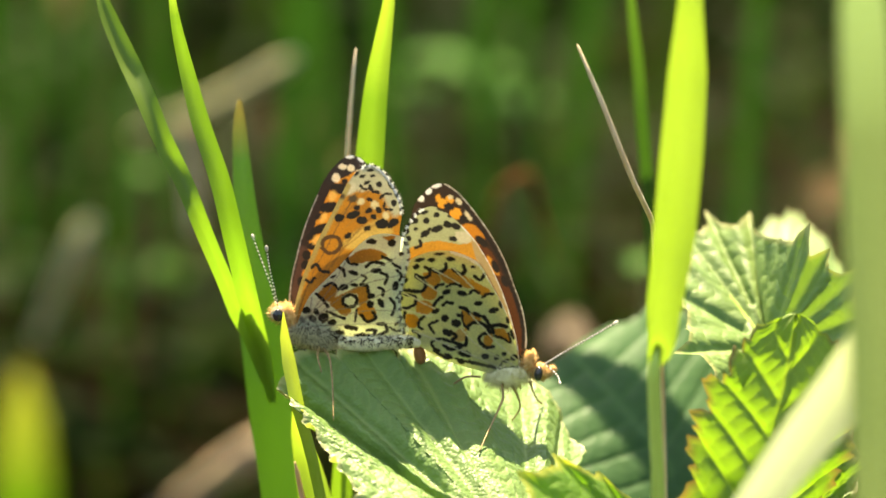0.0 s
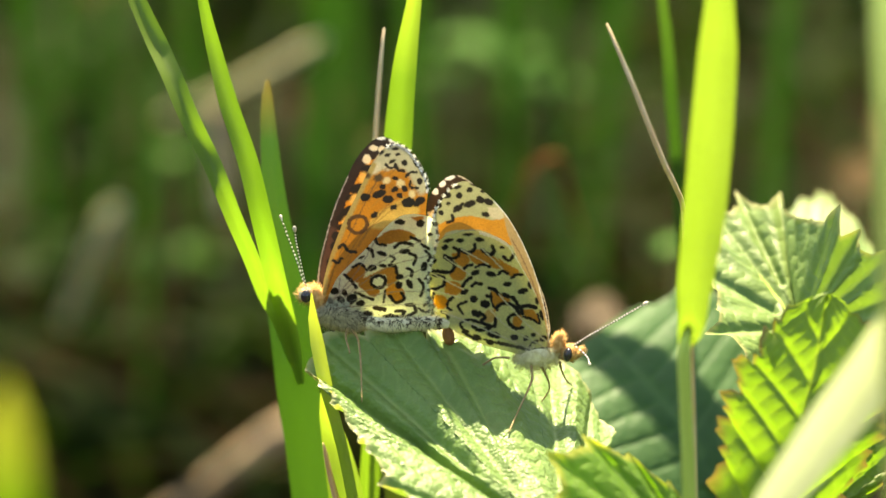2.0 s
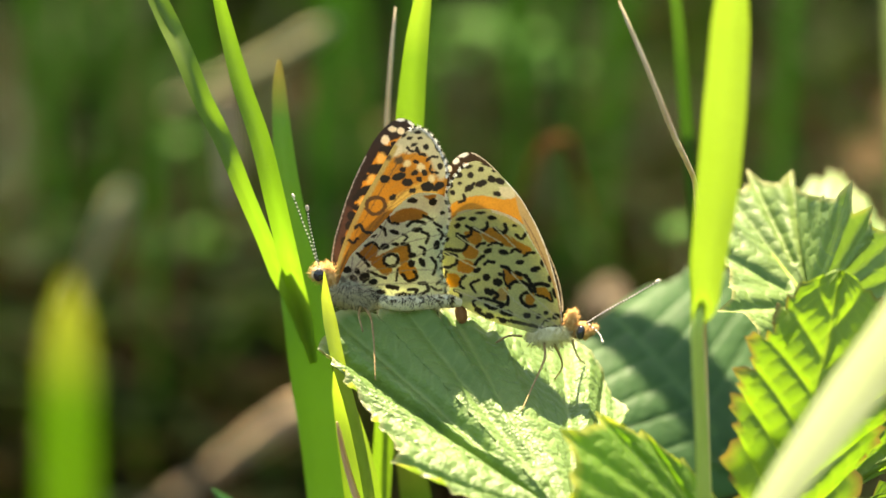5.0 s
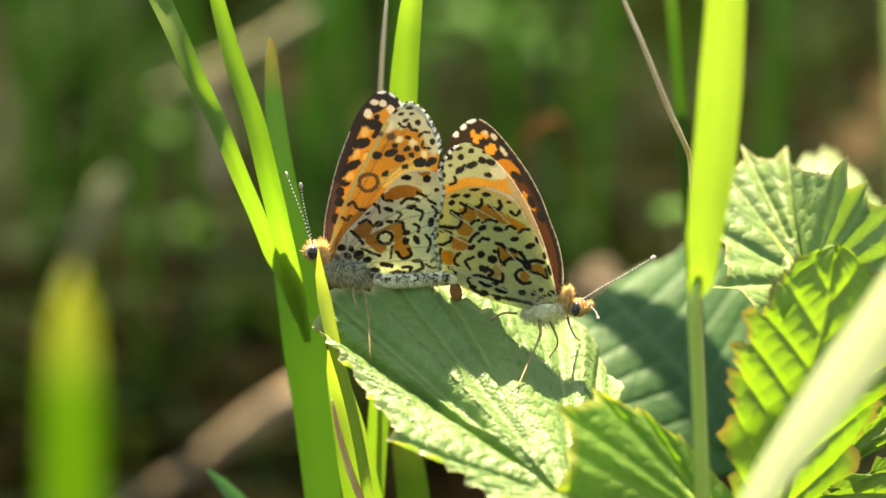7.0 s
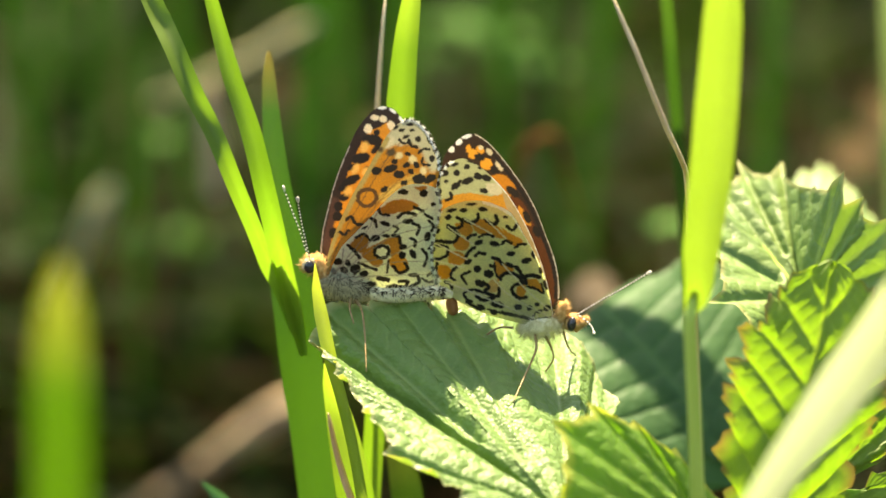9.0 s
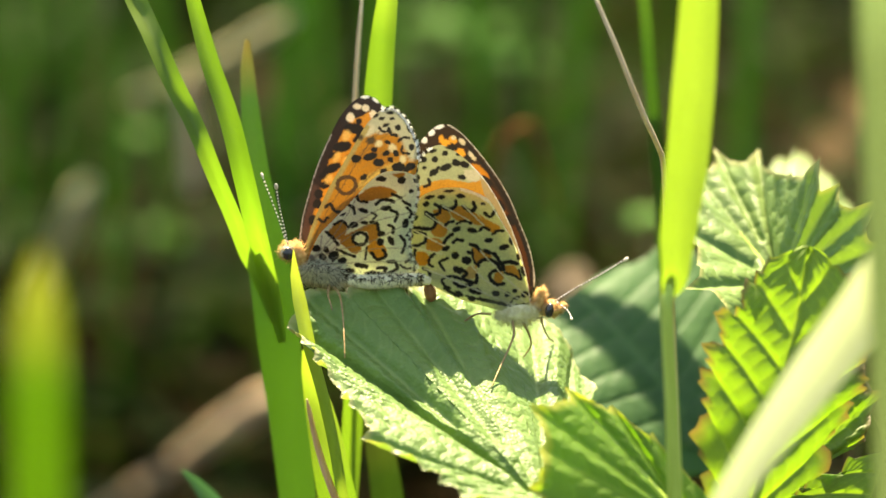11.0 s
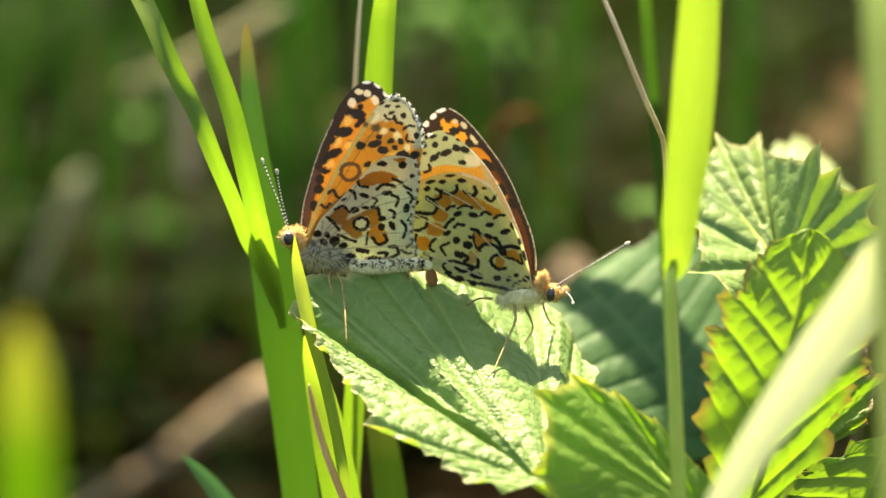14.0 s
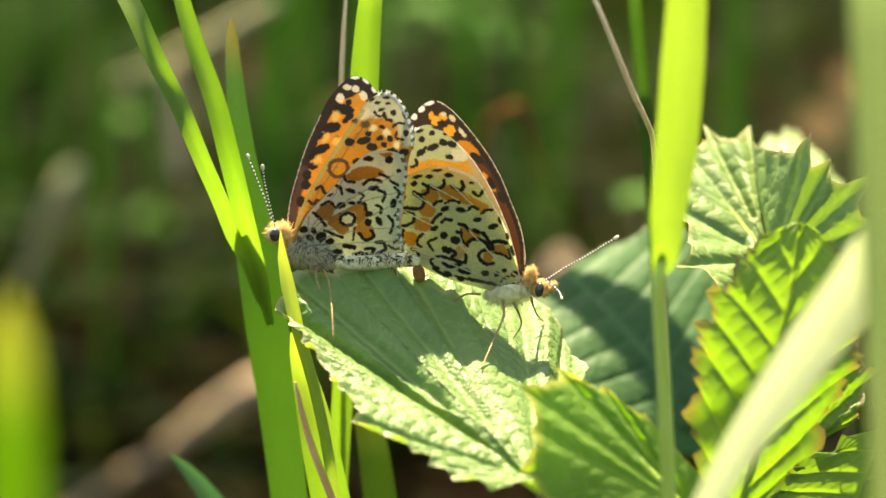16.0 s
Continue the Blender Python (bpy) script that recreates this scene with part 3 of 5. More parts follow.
# ---- grass ----
def tuft(label, root):
    return thing("grass_tuft", root, label, "grass", "grass tufts")


def blade(plant, label, line, widths, mat, **kw):
    """One blade of a tuft."""
    root = np.array(plant.location)
    v, f, col = blade_mesh([np.array(p) - root for p in line], widths, **kw)
    return mesh_object("blade", v, f, mat, plant, col, label=label)


def build_grass():
    g = GROUND
    a = tuft("tuft of bright green grass beside the leaf", (-0.005, -0.008, g))
    blade(a, "narrow arching bright green blade, keeled", [(-0.0184, 0.0135, -0.0127), (-0.0199, 0.0125, -0.0078), (-0.0211, 0.0080, -0.0035), (-0.0227, 0.0030, 0.0022), (-0.0244, 0.0010, 0.0069), (-0.0261, 0.0010, 0.0112), (-0.0278, 0.0030, 0.0144), (-0.0296, 0.0040, 0.0178), (-0.0314, 0.0060, 0.0215), (-0.0334, 0.0090, 0.0250), (-0.0359, 0.0120, 0.0297), (-0.0386, 0.0160, 0.0362)],
          [0.0012, 0.0018, 0.0024, 0.0022, 0.0022, 0.0023, 0.0024, 0.0025, 0.0026, 0.0027, 0.0022, 0.0003], M_BLADE, fold=0.45, count=90, keel=0.6)
    blade(a, "slender bright green blade", [(-0.0175, 0.0130, -0.0152), (-0.0185, 0.0120, -0.0097), (-0.0195, 0.0060, -0.0030), (-0.0203, -0.0020, 0.0038), (-0.0211, -0.0040, 0.0081), (-0.0226, -0.0040, 0.0144), (-0.0247, -0.0030, 0.0205), (-0.0264, -0.0020, 0.0267), (-0.0275, -0.0020, 0.0317), (-0.0284, -0.0020, 0.0386)],
          [0.0010, 0.0022, 0.0026, 0.0027, 0.0027, 0.0026, 0.0024, 0.0019, 0.0013, 0.0002], M_BLADE, fold=0.5, count=90)
    blade(a, "wide bright green blade with a brown withered tip", [(-0.004, 0.006, g), (-0.0105, 0.014, -0.09), (-0.0158, 0.0140, -0.0346), (-0.0171, 0.0140, -0.0222), (-0.0179, 0.0140, -0.0155), (-0.0192, 0.0150, -0.0050), (-0.0205, 0.0160, 0.0041), (-0.0211, 0.0170, 0.0106), (-0.0215, 0.0180, 0.0170), (-0.0215, 0.0180, 0.0196)],
          [0.0040, 0.0044, 0.0046, 0.0050, 0.0054, 0.0052, 0.0034, 0.0024, 0.0016, 0.0005], M_BLADE_TIP, fold=0.28, count=110, tip_from=0.965)
    blade(a, "short yellow-green leaf before the butterfly's head", [(-0.0055, -0.012, g), (-0.0090, -0.012, -0.09), (-0.0126, -0.0070, -0.0153), (-0.0140, -0.0060, -0.0104), (-0.0148, -0.0050, -0.0067), (-0.0154, -0.0040, -0.0037), (-0.0156, -0.0040, -0.0005)],
          [0.0014, 0.0014, 0.0014, 0.0016, 0.0018, 0.0013, 0.0001], M_BLADE_YOUNG, fold=0.4, count=60)
    blade(a, "broad green blade with dark specks, bent over", [(-0.004, -0.002, g), (-0.0070, 0.000, -0.09), (-0.0107, 0.0040, -0.0331), (-0.0117, 0.0040, -0.0277), (-0.0126, 0.0050, -0.0233), (-0.0135, 0.0060, -0.0196), (-0.0143, 0.0060, -0.0166), (-0.0149, 0.0060, -0.0144)],
          [0.0042, 0.0046, 0.0048, 0.0045, 0.0039, 0.0030, 0.0018, 0.0002], M_BLADE, fold=0.3, count=70)
    b = tuft("upright green grass behind the butterflies", (-0.004, 0.020, g))
    blade(b, "upright bright green blade tapering to a point", [(-0.013, 0.018, g), (-0.0125, 0.016, -0.09), (-0.0080, 0.0140, -0.0078), (-0.0067, 0.0140, 0.0056), (-0.0063, 0.0140, 0.0143), (-0.0056, 0.0140, 0.0222), (-0.0042, 0.0140, 0.0320), (-0.0035, 0.0140, 0.0378), (-0.0031, 0.0140, 0.0417)],
          [0.0016, 0.0020, 0.0030, 0.0038, 0.0037, 0.0031, 0.0015, 0.0006, 0.0001], M_BLADE, fold=0.5, count=80)
    blade(b, "green blade behind the leaf, coloured dark for shade", [(0.000, 0.024, g), (0.000, 0.022, -0.09), (-0.0052, 0.0200, -0.0376), (-0.0059, 0.0200, -0.0320), (-0.0068, 0.0200, -0.0272), (-0.0085, 0.0220, -0.0229), (-0.0098, 0.0240, -0.0193)],
          [0.0040, 0.0042, 0.0044, 0.0040, 0.0034, 0.0018, 0.0002], M_BLADE_DARK, fold=0.4)
    # the stem with one broad leaf, before the bramble
    e = thing("grass_plant", (0.032, -0.036, g), "grass stem with one broad yellow-green leaf", "grass", "grass tufts")
    r = np.array((0.032, -0.036, g))
    v, f = tube([np.array(p) - r for p in ((0.032, -0.036, g), (0.0275, -0.037, -0.10), (0.0251, -0.0370, -0.0179), (0.0246, -0.0370, -0.0076), (0.0241, -0.0370, 0.0020), (0.0243, -0.0366, 0.0048))], [0.0008, 0.0008, 0.0008, 0.0007, 0.0007, 0.0006], 10, 40)
    mesh_object("stem", v, f, M_STEM, e)
    v, f, col = blade_mesh([np.array(p) - r for p in ((0.0242, -0.0370, 0.0018), (0.0246, -0.0375, 0.0030), (0.0250, -0.0380, 0.0081), (0.0258, -0.0380, 0.0152), (0.0264, -0.0380, 0.0234), (0.0269, -0.0380, 0.0326), (0.0271, -0.0380, 0.0407), (0.0275, -0.0370, 0.0474))],
                           [0.0016, 0.0027, 0.0040, 0.0048, 0.0049, 0.0044, 0.0026, 0.0002], fold=0.35, count=70)
    mesh_object("leaf", v, f, M_BLADE_YOUNG, e, col, label="broad yellow-green grass leaf lit from behind")
    c = tuft("pale green grass leaning far over", (0.012, -0.076, g))
    blade(c, "pale green blade leaning far over", [(0.012, -0.076, g), (0.018, -0.076, -0.10), (0.0271, -0.0750, -0.0109), (0.0302, -0.0750, -0.0054), (0.0334, -0.0750, -0.0007), (0.0370, -0.0750, 0.0045), (0.0403, -0.0740, 0.0087), (0.0429, -0.0730, 0.0125), (0.0461, -0.0720, 0.0175)],
          [0.0024, 0.0026, 0.0034, 0.0042, 0.0052, 0.0060, 0.0064, 0.0064, 0.0040], M_BLADE_PALE, fold=0.3, facing=(0.77, 0.25, -0.63), count=70)
    d = tuft("tall pale green grass standing near", (0.046, -0.100, g))
    blade(d, "tall pale green blade", [(0.046, -0.100, g), (0.045, -0.100, -0.08), (0.0408, -0.0980, 0.0134), (0.0399, -0.0980, 0.0288), (0.0392, -0.0980, 0.0414), (0.0386, -0.0980, 0.0498), (0.0380, -0.0980, 0.0597)],
          [0.0044, 0.0048, 0.0050, 0.0052, 0.0050, 0.0046, 0.0006], M_BLADE_GREY, fold=0.3)
    s = tuft("small dark green grass low down", (-0.018, 0.03, g))
    blade(s, "small dark green blade", [(-0.018, 0.03, g), (-0.019, 0.028, -0.08), (-0.0216, 0.0240, -0.0443), (-0.0254, 0.0240, -0.0387), (-0.0278, 0.0240, -0.0355), (-0.0301, 0.0240, -0.0333)],
          [0.0024, 0.0028, 0.0030, 0.0028, 0.0020, 0.0003], M_BLADE_TEAL, fold=0.4)
    h = tuft("tall soft green grass further back", (0.034, 0.060, g))
    blade(h, "tall soft green blade", [(0.034, 0.060, g), (0.033, 0.056, -0.09), (0.0291, 0.0500, -0.0184), (0.0287, 0.0500, -0.0112), (0.0279, 0.0500, -0.0027), (0.0273, 0.0500, 0.0044), (0.0266, 0.0500, 0.0115), (0.0260, 0.0500, 0.0185), (0.0252, 0.0500, 0.0248), (0.0243, 0.0500, 0.0338)],
          [0.0014, 0.0016, 0.0017, 0.0017, 0.0017, 0.0017, 0.0017, 0.0017, 0.0014, 0.0004], M_BLADE_MID, fold=0.4)
    n = tuft("near yellow-green grass with a blunt tip", (-0.030, -0.150, g))
    blade(n, "near yellow-green blade", [(-0.030, -0.150, g), (-0.030, -0.158, -0.08), (-0.0303, -0.1600, 0.0132), (-0.0302, -0.1600, 0.0209), (-0.0302, -0.1600, 0.0261), (-0.0301, -0.1600, 0.0295), (-0.0301, -0.1600, 0.0318)],
          [0.0045, 0.0047, 0.0048, 0.0047, 0.0042, 0.0028, 0.0005], M_BLADE_OLIVE, fold=0.3, tip_from=0.95)
    return n



def build_far_grass():
    """Single tall blades between the dark meadow and the bramble."""
    g = GROUND
    for px, lean, y, w in ((150, 10, 0.42, 0.006), (228, 4, 0.40, 0.005), (30, -8, 0.44, 0.006), (90, 5, 0.46, 0.006), (310, -6, 0.44, 0.005), (525, 8, 0.36, 0.007), (600, -4, 0.38, 0.004), (705, -6, 0.42, 0.006), (870, 3, 0.45, 0.006), (960, -5, 0.40, 0.005), (1330, 6, 0.32, 0.004), (1040, 12, 0.44, 0.006)):
        x = (px - 784) / 784 * math.tan(radians(6)) * (y + 0.475)
        d = lean * 0.0006
        k = tuft("tall soft green grass standing before the dark meadow", (x - d, y, g))
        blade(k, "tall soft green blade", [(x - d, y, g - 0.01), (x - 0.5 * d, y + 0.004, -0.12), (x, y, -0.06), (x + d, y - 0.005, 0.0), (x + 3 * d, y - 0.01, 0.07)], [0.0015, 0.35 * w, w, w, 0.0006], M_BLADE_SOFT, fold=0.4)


build_far_grass()


def build_shading_grass():
    """Unseen tall grass added beside the bramble, whose bent-over blades shade parts of its leaves."""
    g = GROUND
    k = tuft("unseen grass added to shade the bramble", (0.095, 0.020, g))
    n = 0
    # each added blade hangs between the sun and a leaf spot to darken
    for aim, high, w in (((0.0341, -0.0200, -0.0074), 0.080, 0.0030),
                         ((0.0224, 0.0440, -0.0159), 0.080, 0.008), ((0.0272, 0.0420, -0.0176), 0.085, 0.006)):
        over = np.array(aim) + np.array(SUN) * high / SUN.z
        root = np.array((0.088 + 0.003 * (n % 5), 0.004 + 0.004 * n, g))
        end = over + np.array((-0.012, 0.004 * (n % 3 - 1), -0.004 + 0.002 * (n % 4)))
        n += 1
        blade(k, "added unseen blade that casts shade", [root, root * (0.95, 0.95, 0) + (0.002, 0, g + 0.10), root * (0.75, 0.7, 0) + over * (0.25, 0.3, 0) + (0, 0, 0.9 * over[2] - 0.012), over + (0.008, 0, 0.001), over, end],
              [w * 0.6, w * 0.8, w, w, w * 0.9, 0.0004], M_BLADE, fold=0.3, facing=(0.2, 1, 0))


build_shading_grass()


def stalk(label, line, radii, mat, name="dry_stalk", group="dry stalks"):
    root = np.array(line[0])
    e = thing(name, root, label, "stalk", group)
    v, f = tube([np.array(p) - root for p in line], radii, 8, 60)
    mesh_object("stalk", v, f, mat, e)
    return e


def build_stalks():
    g = GROUND
    stalk("thin reddish-brown dry grass stalk", [(-0.010, 0.024, g), (-0.0108, 0.022, -0.08), (-0.0094, 0.0200, 0.0044), (-0.0090, 0.0200, 0.0138), (-0.0085, 0.0200, 0.0211), (-0.0081, 0.0200, 0.0254)],
          [0.0004, 0.0004, 0.0003, 0.00028, 0.00022, 0.00008], M_DRY)
    stalk("thin grey-brown dry grass stalk leaning over", [(0.030, 0.022, g), (0.029, 0.020, -0.10), (0.0275, 0.014, -0.010), (0.0263, 0.0080, 0.0056), (0.0247, -0.0040, 0.0115), (0.0228, -0.0100, 0.0160), (0.0209, -0.0120, 0.0208), (0.0193, -0.0120, 0.0248), (0.0178, -0.0120, 0.0282), (0.0165, -0.0120, 0.0312)],
          [0.0005, 0.0005, 0.0004, 0.00034, 0.00030, 0.00030, 0.00028, 0.00026, 0.00022, 0.0001], M_DRY)
    stalk("bent brown withered grass stalk", [(-0.002, -0.014, g), (-0.005, -0.012, -0.09), (-0.0105, -0.0120, -0.0279), (-0.0119, -0.0130, -0.0238), (-0.0130, -0.0140, -0.0196), (-0.0136, -0.0160, -0.0159), (-0.0138, -0.0180, -0.0141)],
          [0.0005, 0.0005, 0.00042, 0.00040, 0.00034, 0.00026, 0.0001], M_TANNED)


NEAR_GRASS = build_grass()
build_stalks()


# ---- what grows and lies behind ----
def build_backdrop_plants():
    g = GROUND
    rng = np.random.default_rng(7)
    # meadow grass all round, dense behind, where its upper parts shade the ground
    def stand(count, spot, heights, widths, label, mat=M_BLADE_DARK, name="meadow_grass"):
        xy = np.array([spot() for _ in range(count)])
        h, w = rng.uniform(*heights, count), rng.uniform(*widths, count)
        lean, a = rng.normal(0, 0.10, (count, 2)), rng.uniform(0, math.pi, count)
        side = np.stack([np.cos(a), np.sin(a), 0 * a], 1)
        keel = np.stack([-np.sin(a), np.cos(a), 0 * a], 1)
        rows = 6
        v = np.zeros((count, rows, 3, 3))
        for i in range(rows):
            s = i / (rows - 1)
            mid = np.stack([xy[:, 0] + lean[:, 0] * s * s * 1.1, xy[:, 1] + lean[:, 1] * s * s * 1.1, g - 0.012 + h * (s - 0.12 * s ** 3)], 1)
            ww = (w * (0.75 + 0.5 * s if s < 0.5 else 2 * (1 - s)) * 0.5 + 0.0002)[:, None]
            v[:, i, 0], v[:, i, 1], v[:, i, 2] = mid - side * ww, mid - keel * ww * 0.4, mid + side * ww
        f = np.array([[(i * 3 + j, i * 3 + j + 1, i * 3 + j + 4, i * 3 + j + 3) for j in range(2)] for i in range(rows - 1)]).reshape(-1, 4)
        faces = (f[None] + (np.arange(count) * rows * 3)[:, None, None]).reshape(-1, 4)
        me = bpy.data.meshes.new(name)
        me.from_pydata(v.reshape(-1, 3).tolist(), [], faces.tolist())
        me.materials.append(mat)
        tagged(new(name, me), label, "grass", kind="stuff")

    def clump(x, y):
        """Below 0 within the uneven thicket behind the butterflies."""
        return ((x - 0.2) / 1.15) ** 2 + ((y - 1.6) / 1.25) ** 2 - 1 - 0.5 * noise.noise(Vector((x * 2.2, y * 2.2, 5)))

    def behind():
        while True:
            x, y = rng.uniform(-1.6, 2.0), rng.uniform(0.50, 3.3)
            if clump(x, y) < 0 and (y > 0.85 or rng.random() < (y - 0.42) * 1.6):
                return x, y

    def around():
        while True:
            x, y = rng.normal(0.1, 2.2), rng.normal(0.6, 2.2)
            if clump(x, y) > 0 and math.hypot(x, y - 0.15) > 0.85 + 0.2 * noise.noise(Vector((x * 3, y * 3, 8))):
                return x, y

    stand(5200, behind, (0.22, 0.75), (0.005, 0.012), "dense green meadow grass, coloured dark for its own shade")
    def low():
        while True:
            x, y = rng.uniform(-0.35, 0.55), rng.uniform(0.40, 0.85)
            if rng.random() < 1.25 - y:
                return x, y

    stand(2600, low, (0.04, 0.15), (0.004, 0.009), "short green grass, coloured dark for shade", name="low_grass")
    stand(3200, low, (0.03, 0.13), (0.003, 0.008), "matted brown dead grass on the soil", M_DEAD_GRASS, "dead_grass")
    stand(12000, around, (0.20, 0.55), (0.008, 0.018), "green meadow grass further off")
    # broad herb leaves low in the grass
    spots = [(-0.066, 0.47, -0.098, 0.006), (0.010, 0.95, -0.125, 0.016), (0.055, 1.0, -0.10, 0.014), (0.13, 0.9, -0.11, 0.015), (0.095, 0.60, -0.105, 0.012), (0.10, 0.30, -0.045, 0.008)]
    spots += [(*p, r) for p, r in (((0.0183, 0.4300, -0.0511), 0.0042), ((-0.0030, 0.4600, -0.0544), 0.0036), ((-0.0622, 0.4200, -0.0660), 0.0028), ((0.0116, 0.5000, -0.0566), 0.0042), ((0.0010, 0.4600, -0.0476), 0.0045), ((0.0383, 0.2600, -0.0508), 0.0026))]
    for px, y, z, s in spots:
        e = thing("herb_plant", (px, y, g), "low broad-leaved green herb in the grass", "herb", "herbs in the grass")
        for k in range(5):
            a = 2 * math.pi * k / 5 + px * 40
            d = np.array((math.cos(a), math.sin(a), 0.0))
            n = np.array((-d[1], d[0], 0.0))
            lv, lf, lc = leaf_mesh(d * s * 0.2 + (0, 0, z - g), d * s * 1.9 + (0, 0, z - g - s * 0.5), n * s * 0.6, -n * s * 0.6, bow=s * 0.25, laterals=5, nu=25, nv=6, relief=s * 0.03)
            mesh_object("leaf", lv, lf, M_HERB, e, lc)
        sv, sf = tube([(0, 0, -0.006), (0.002, 0, (z - g) * 0.5), (0, 0, z - g)], [0.0012, 0.0010, 0.0008], 6, 8)
        mesh_object("stem", sv, sf, M_BRAMBLE, e)


def withered_plant(label, place, size, turn, lying=False):
    """A dead stem with one broad withered leaf."""
    x, y, z = place
    e = thing("withered_plant", (x + 0.004, y + 0.01, GROUND), label, "withered plant", "withered plants")
    top = np.array((-0.004, -0.01, z - GROUND))
    v, f = tube([(0, 0, -0.012), top * 0.5 + (0.002, 0, 0), top], [size * 0.06, size * 0.05, size * 0.04], 6, 14)
    mesh_object("stem", v, f, M_LITTER, e)
    d = np.array((math.cos(turn), -0.5, math.sin(turn))) * size
    side = np.array((-math.sin(turn), -0.3, math.cos(turn))) * size * 0.55
    if lying:
        d, side = np.array((math.cos(turn), -0.2, math.sin(turn))) * size, np.array((-0.1, 0.75, 0.6)) * size * 0.55
    v, f, col = leaf_mesh(top, top + d, side, -side, bow=size * 0.15, laterals=5, nu=41, nv=8, relief=size * 0.05, tooth=0.1)
    mesh_object("leaf", v, f, M_WITHERED, e, col, label="pale crumpled withered leaf")


def build_litter():
    g = GROUND
    withered_plant("withered plant with a pale grey leaf", (0.0181, 0.1900, -0.0488), 0.0078, 0.15, True)
    withered_plant("withered plant with a pale brown leaf", (0.0735, 0.3300, -0.0567), 0.009, 0.9)
    withered_plant("withered plant with a pale brown leaf", (-0.0923, 0.4800, -0.0384), 0.018, 0.3)
    withered_plant("withered plant with a pale tan leaf", (0.0836, 0.3600, -0.0557), 0.010, 1.1)
    withered_plant("withered plant with a pinkish brown leaf", (-0.0542, 0.3300, -0.1190), 0.007, 0.5)
    withered_plant("withered plant with a brown leaf", (-0.0227, 0.5200, -0.0957), 0.016, 1.2)
    withered_plant("withered plant with a brown leaf", (-0.0337, 0.4600, -0.0709), 0.012, 1.5)
    withered_plant("withered plant with a brown leaf", (-0.0561, 0.4800, -0.1540), 0.014, 0.2)
    stalk("thick pale dry stalk lying across the grass", [(-0.0670, 0.4200, -0.0598), (-0.0560, 0.4000, -0.0527), (-0.0433, 0.3800, -0.0440), (-0.0310, 0.3600, -0.0344), (-0.0274, 0.3500, -0.0305)], [0.0006, 0.0010, 0.0014, 0.0019, 0.0010], M_STRAW, group="fallen stalks")
    stalk("broken pale brown twig on the ground", [(-0.1543, 0.3400, -0.1760), (-0.0611, 0.3300, -0.1224), (-0.0500, 0.3300, -0.1151), (-0.0387, 0.3250, -0.1062), (-0.0341, 0.3200, -0.1018), (-0.0287, 0.3200, -0.0979)], [0.0006, 0.0008, 0.0016, 0.0028, 0.0030, 0.0020], M_TWIG, group="fallen stalks")
    stalk("bent orange-brown withered stalk", [(0.0062, 0.2000, -0.0432), (0.0092, 0.1900, -0.0310), (0.0122, 0.1850, -0.0229), (0.0144, 0.1850, -0.0215), (0.0177, 0.1900, -0.0292), (0.0196, 0.1950, -0.0366)], [0.0006, 0.0007, 0.0007, 0.0006, 0.0006, 0.0005], M_RUST, group="fallen stalks")
    stalk("tan withered stalk standing in the grass", [(-0.0437, 0.3000, -0.0548), (-0.0446, 0.3000, -0.0432), (-0.0452, 0.3000, -0.0348)], [0.0012, 0.0016, 0.0012], M_TWIG, group="fallen stalks")
    stalk("short blunt straw-coloured stalk", [(-0.0808, 0.3800, -0.0936), (-0.0751, 0.3700, -0.0820), (-0.0695, 0.3600, -0.0683), (-0.0678, 0.3600, -0.0649)], [0.0016, 0.0022, 0.0024, 0.0012], M_STRAW, group="fallen stalks")


build_backdrop_plants()
build_litter()


# ---- butterflies ----
UNIT = 0.001 / 15.86
CREAM, WHITE, ORANGE, DEEP, INK = (0.68, 0.67, 0.32), (0.74, 0.78, 0.62), (0.62, 0.27, 0.035), (0.44, 0.20, 0.035), (0.022, 0.018, 0.013)
GLOW, TAN, PALE, BROWN, SNOW = (0.52, 0.205, 0.022), (0.46, 0.31, 0.14), (0.62, 0.54, 0.35), (0.11, 0.038, 0.012), (0.88, 0.88, 0.82)
SOOT = (0.20, 0.20, 0.18)


def to_line(p, pts, closed=False):
    """Distance from each point to a line of segments."""
    pts = np.array(pts, float)
    if closed:
        pts = np.vstack([pts, pts[:1]])
    best = np.full(len(p), 1e9)
    for a, b in zip(pts[:-1], pts[1:]):
        d = b - a
        t = np.clip(((p - a) @ d) / max(d @ d, 1e-9), 0, 1)
        best = np.minimum(best, np.linalg.norm(p - (a + t[:, None] * d), axis=1))
    return best


def inside(p, pts):
    pts = np.array(pts, float)
    r = np.zeros(len(p), bool)
    for (x1, y1), (x2, y2) in zip(pts, np.roll(pts, -1, 0)):
        if y1 == y2:
            continue
        hit = ((y1 > p[:, 1]) != (y2 > p[:, 1])) & (p[:, 0] < (x2 - x1) * (p[:, 1] - y1) / (y2 - y1) + x1)
        r ^= hit
    return r


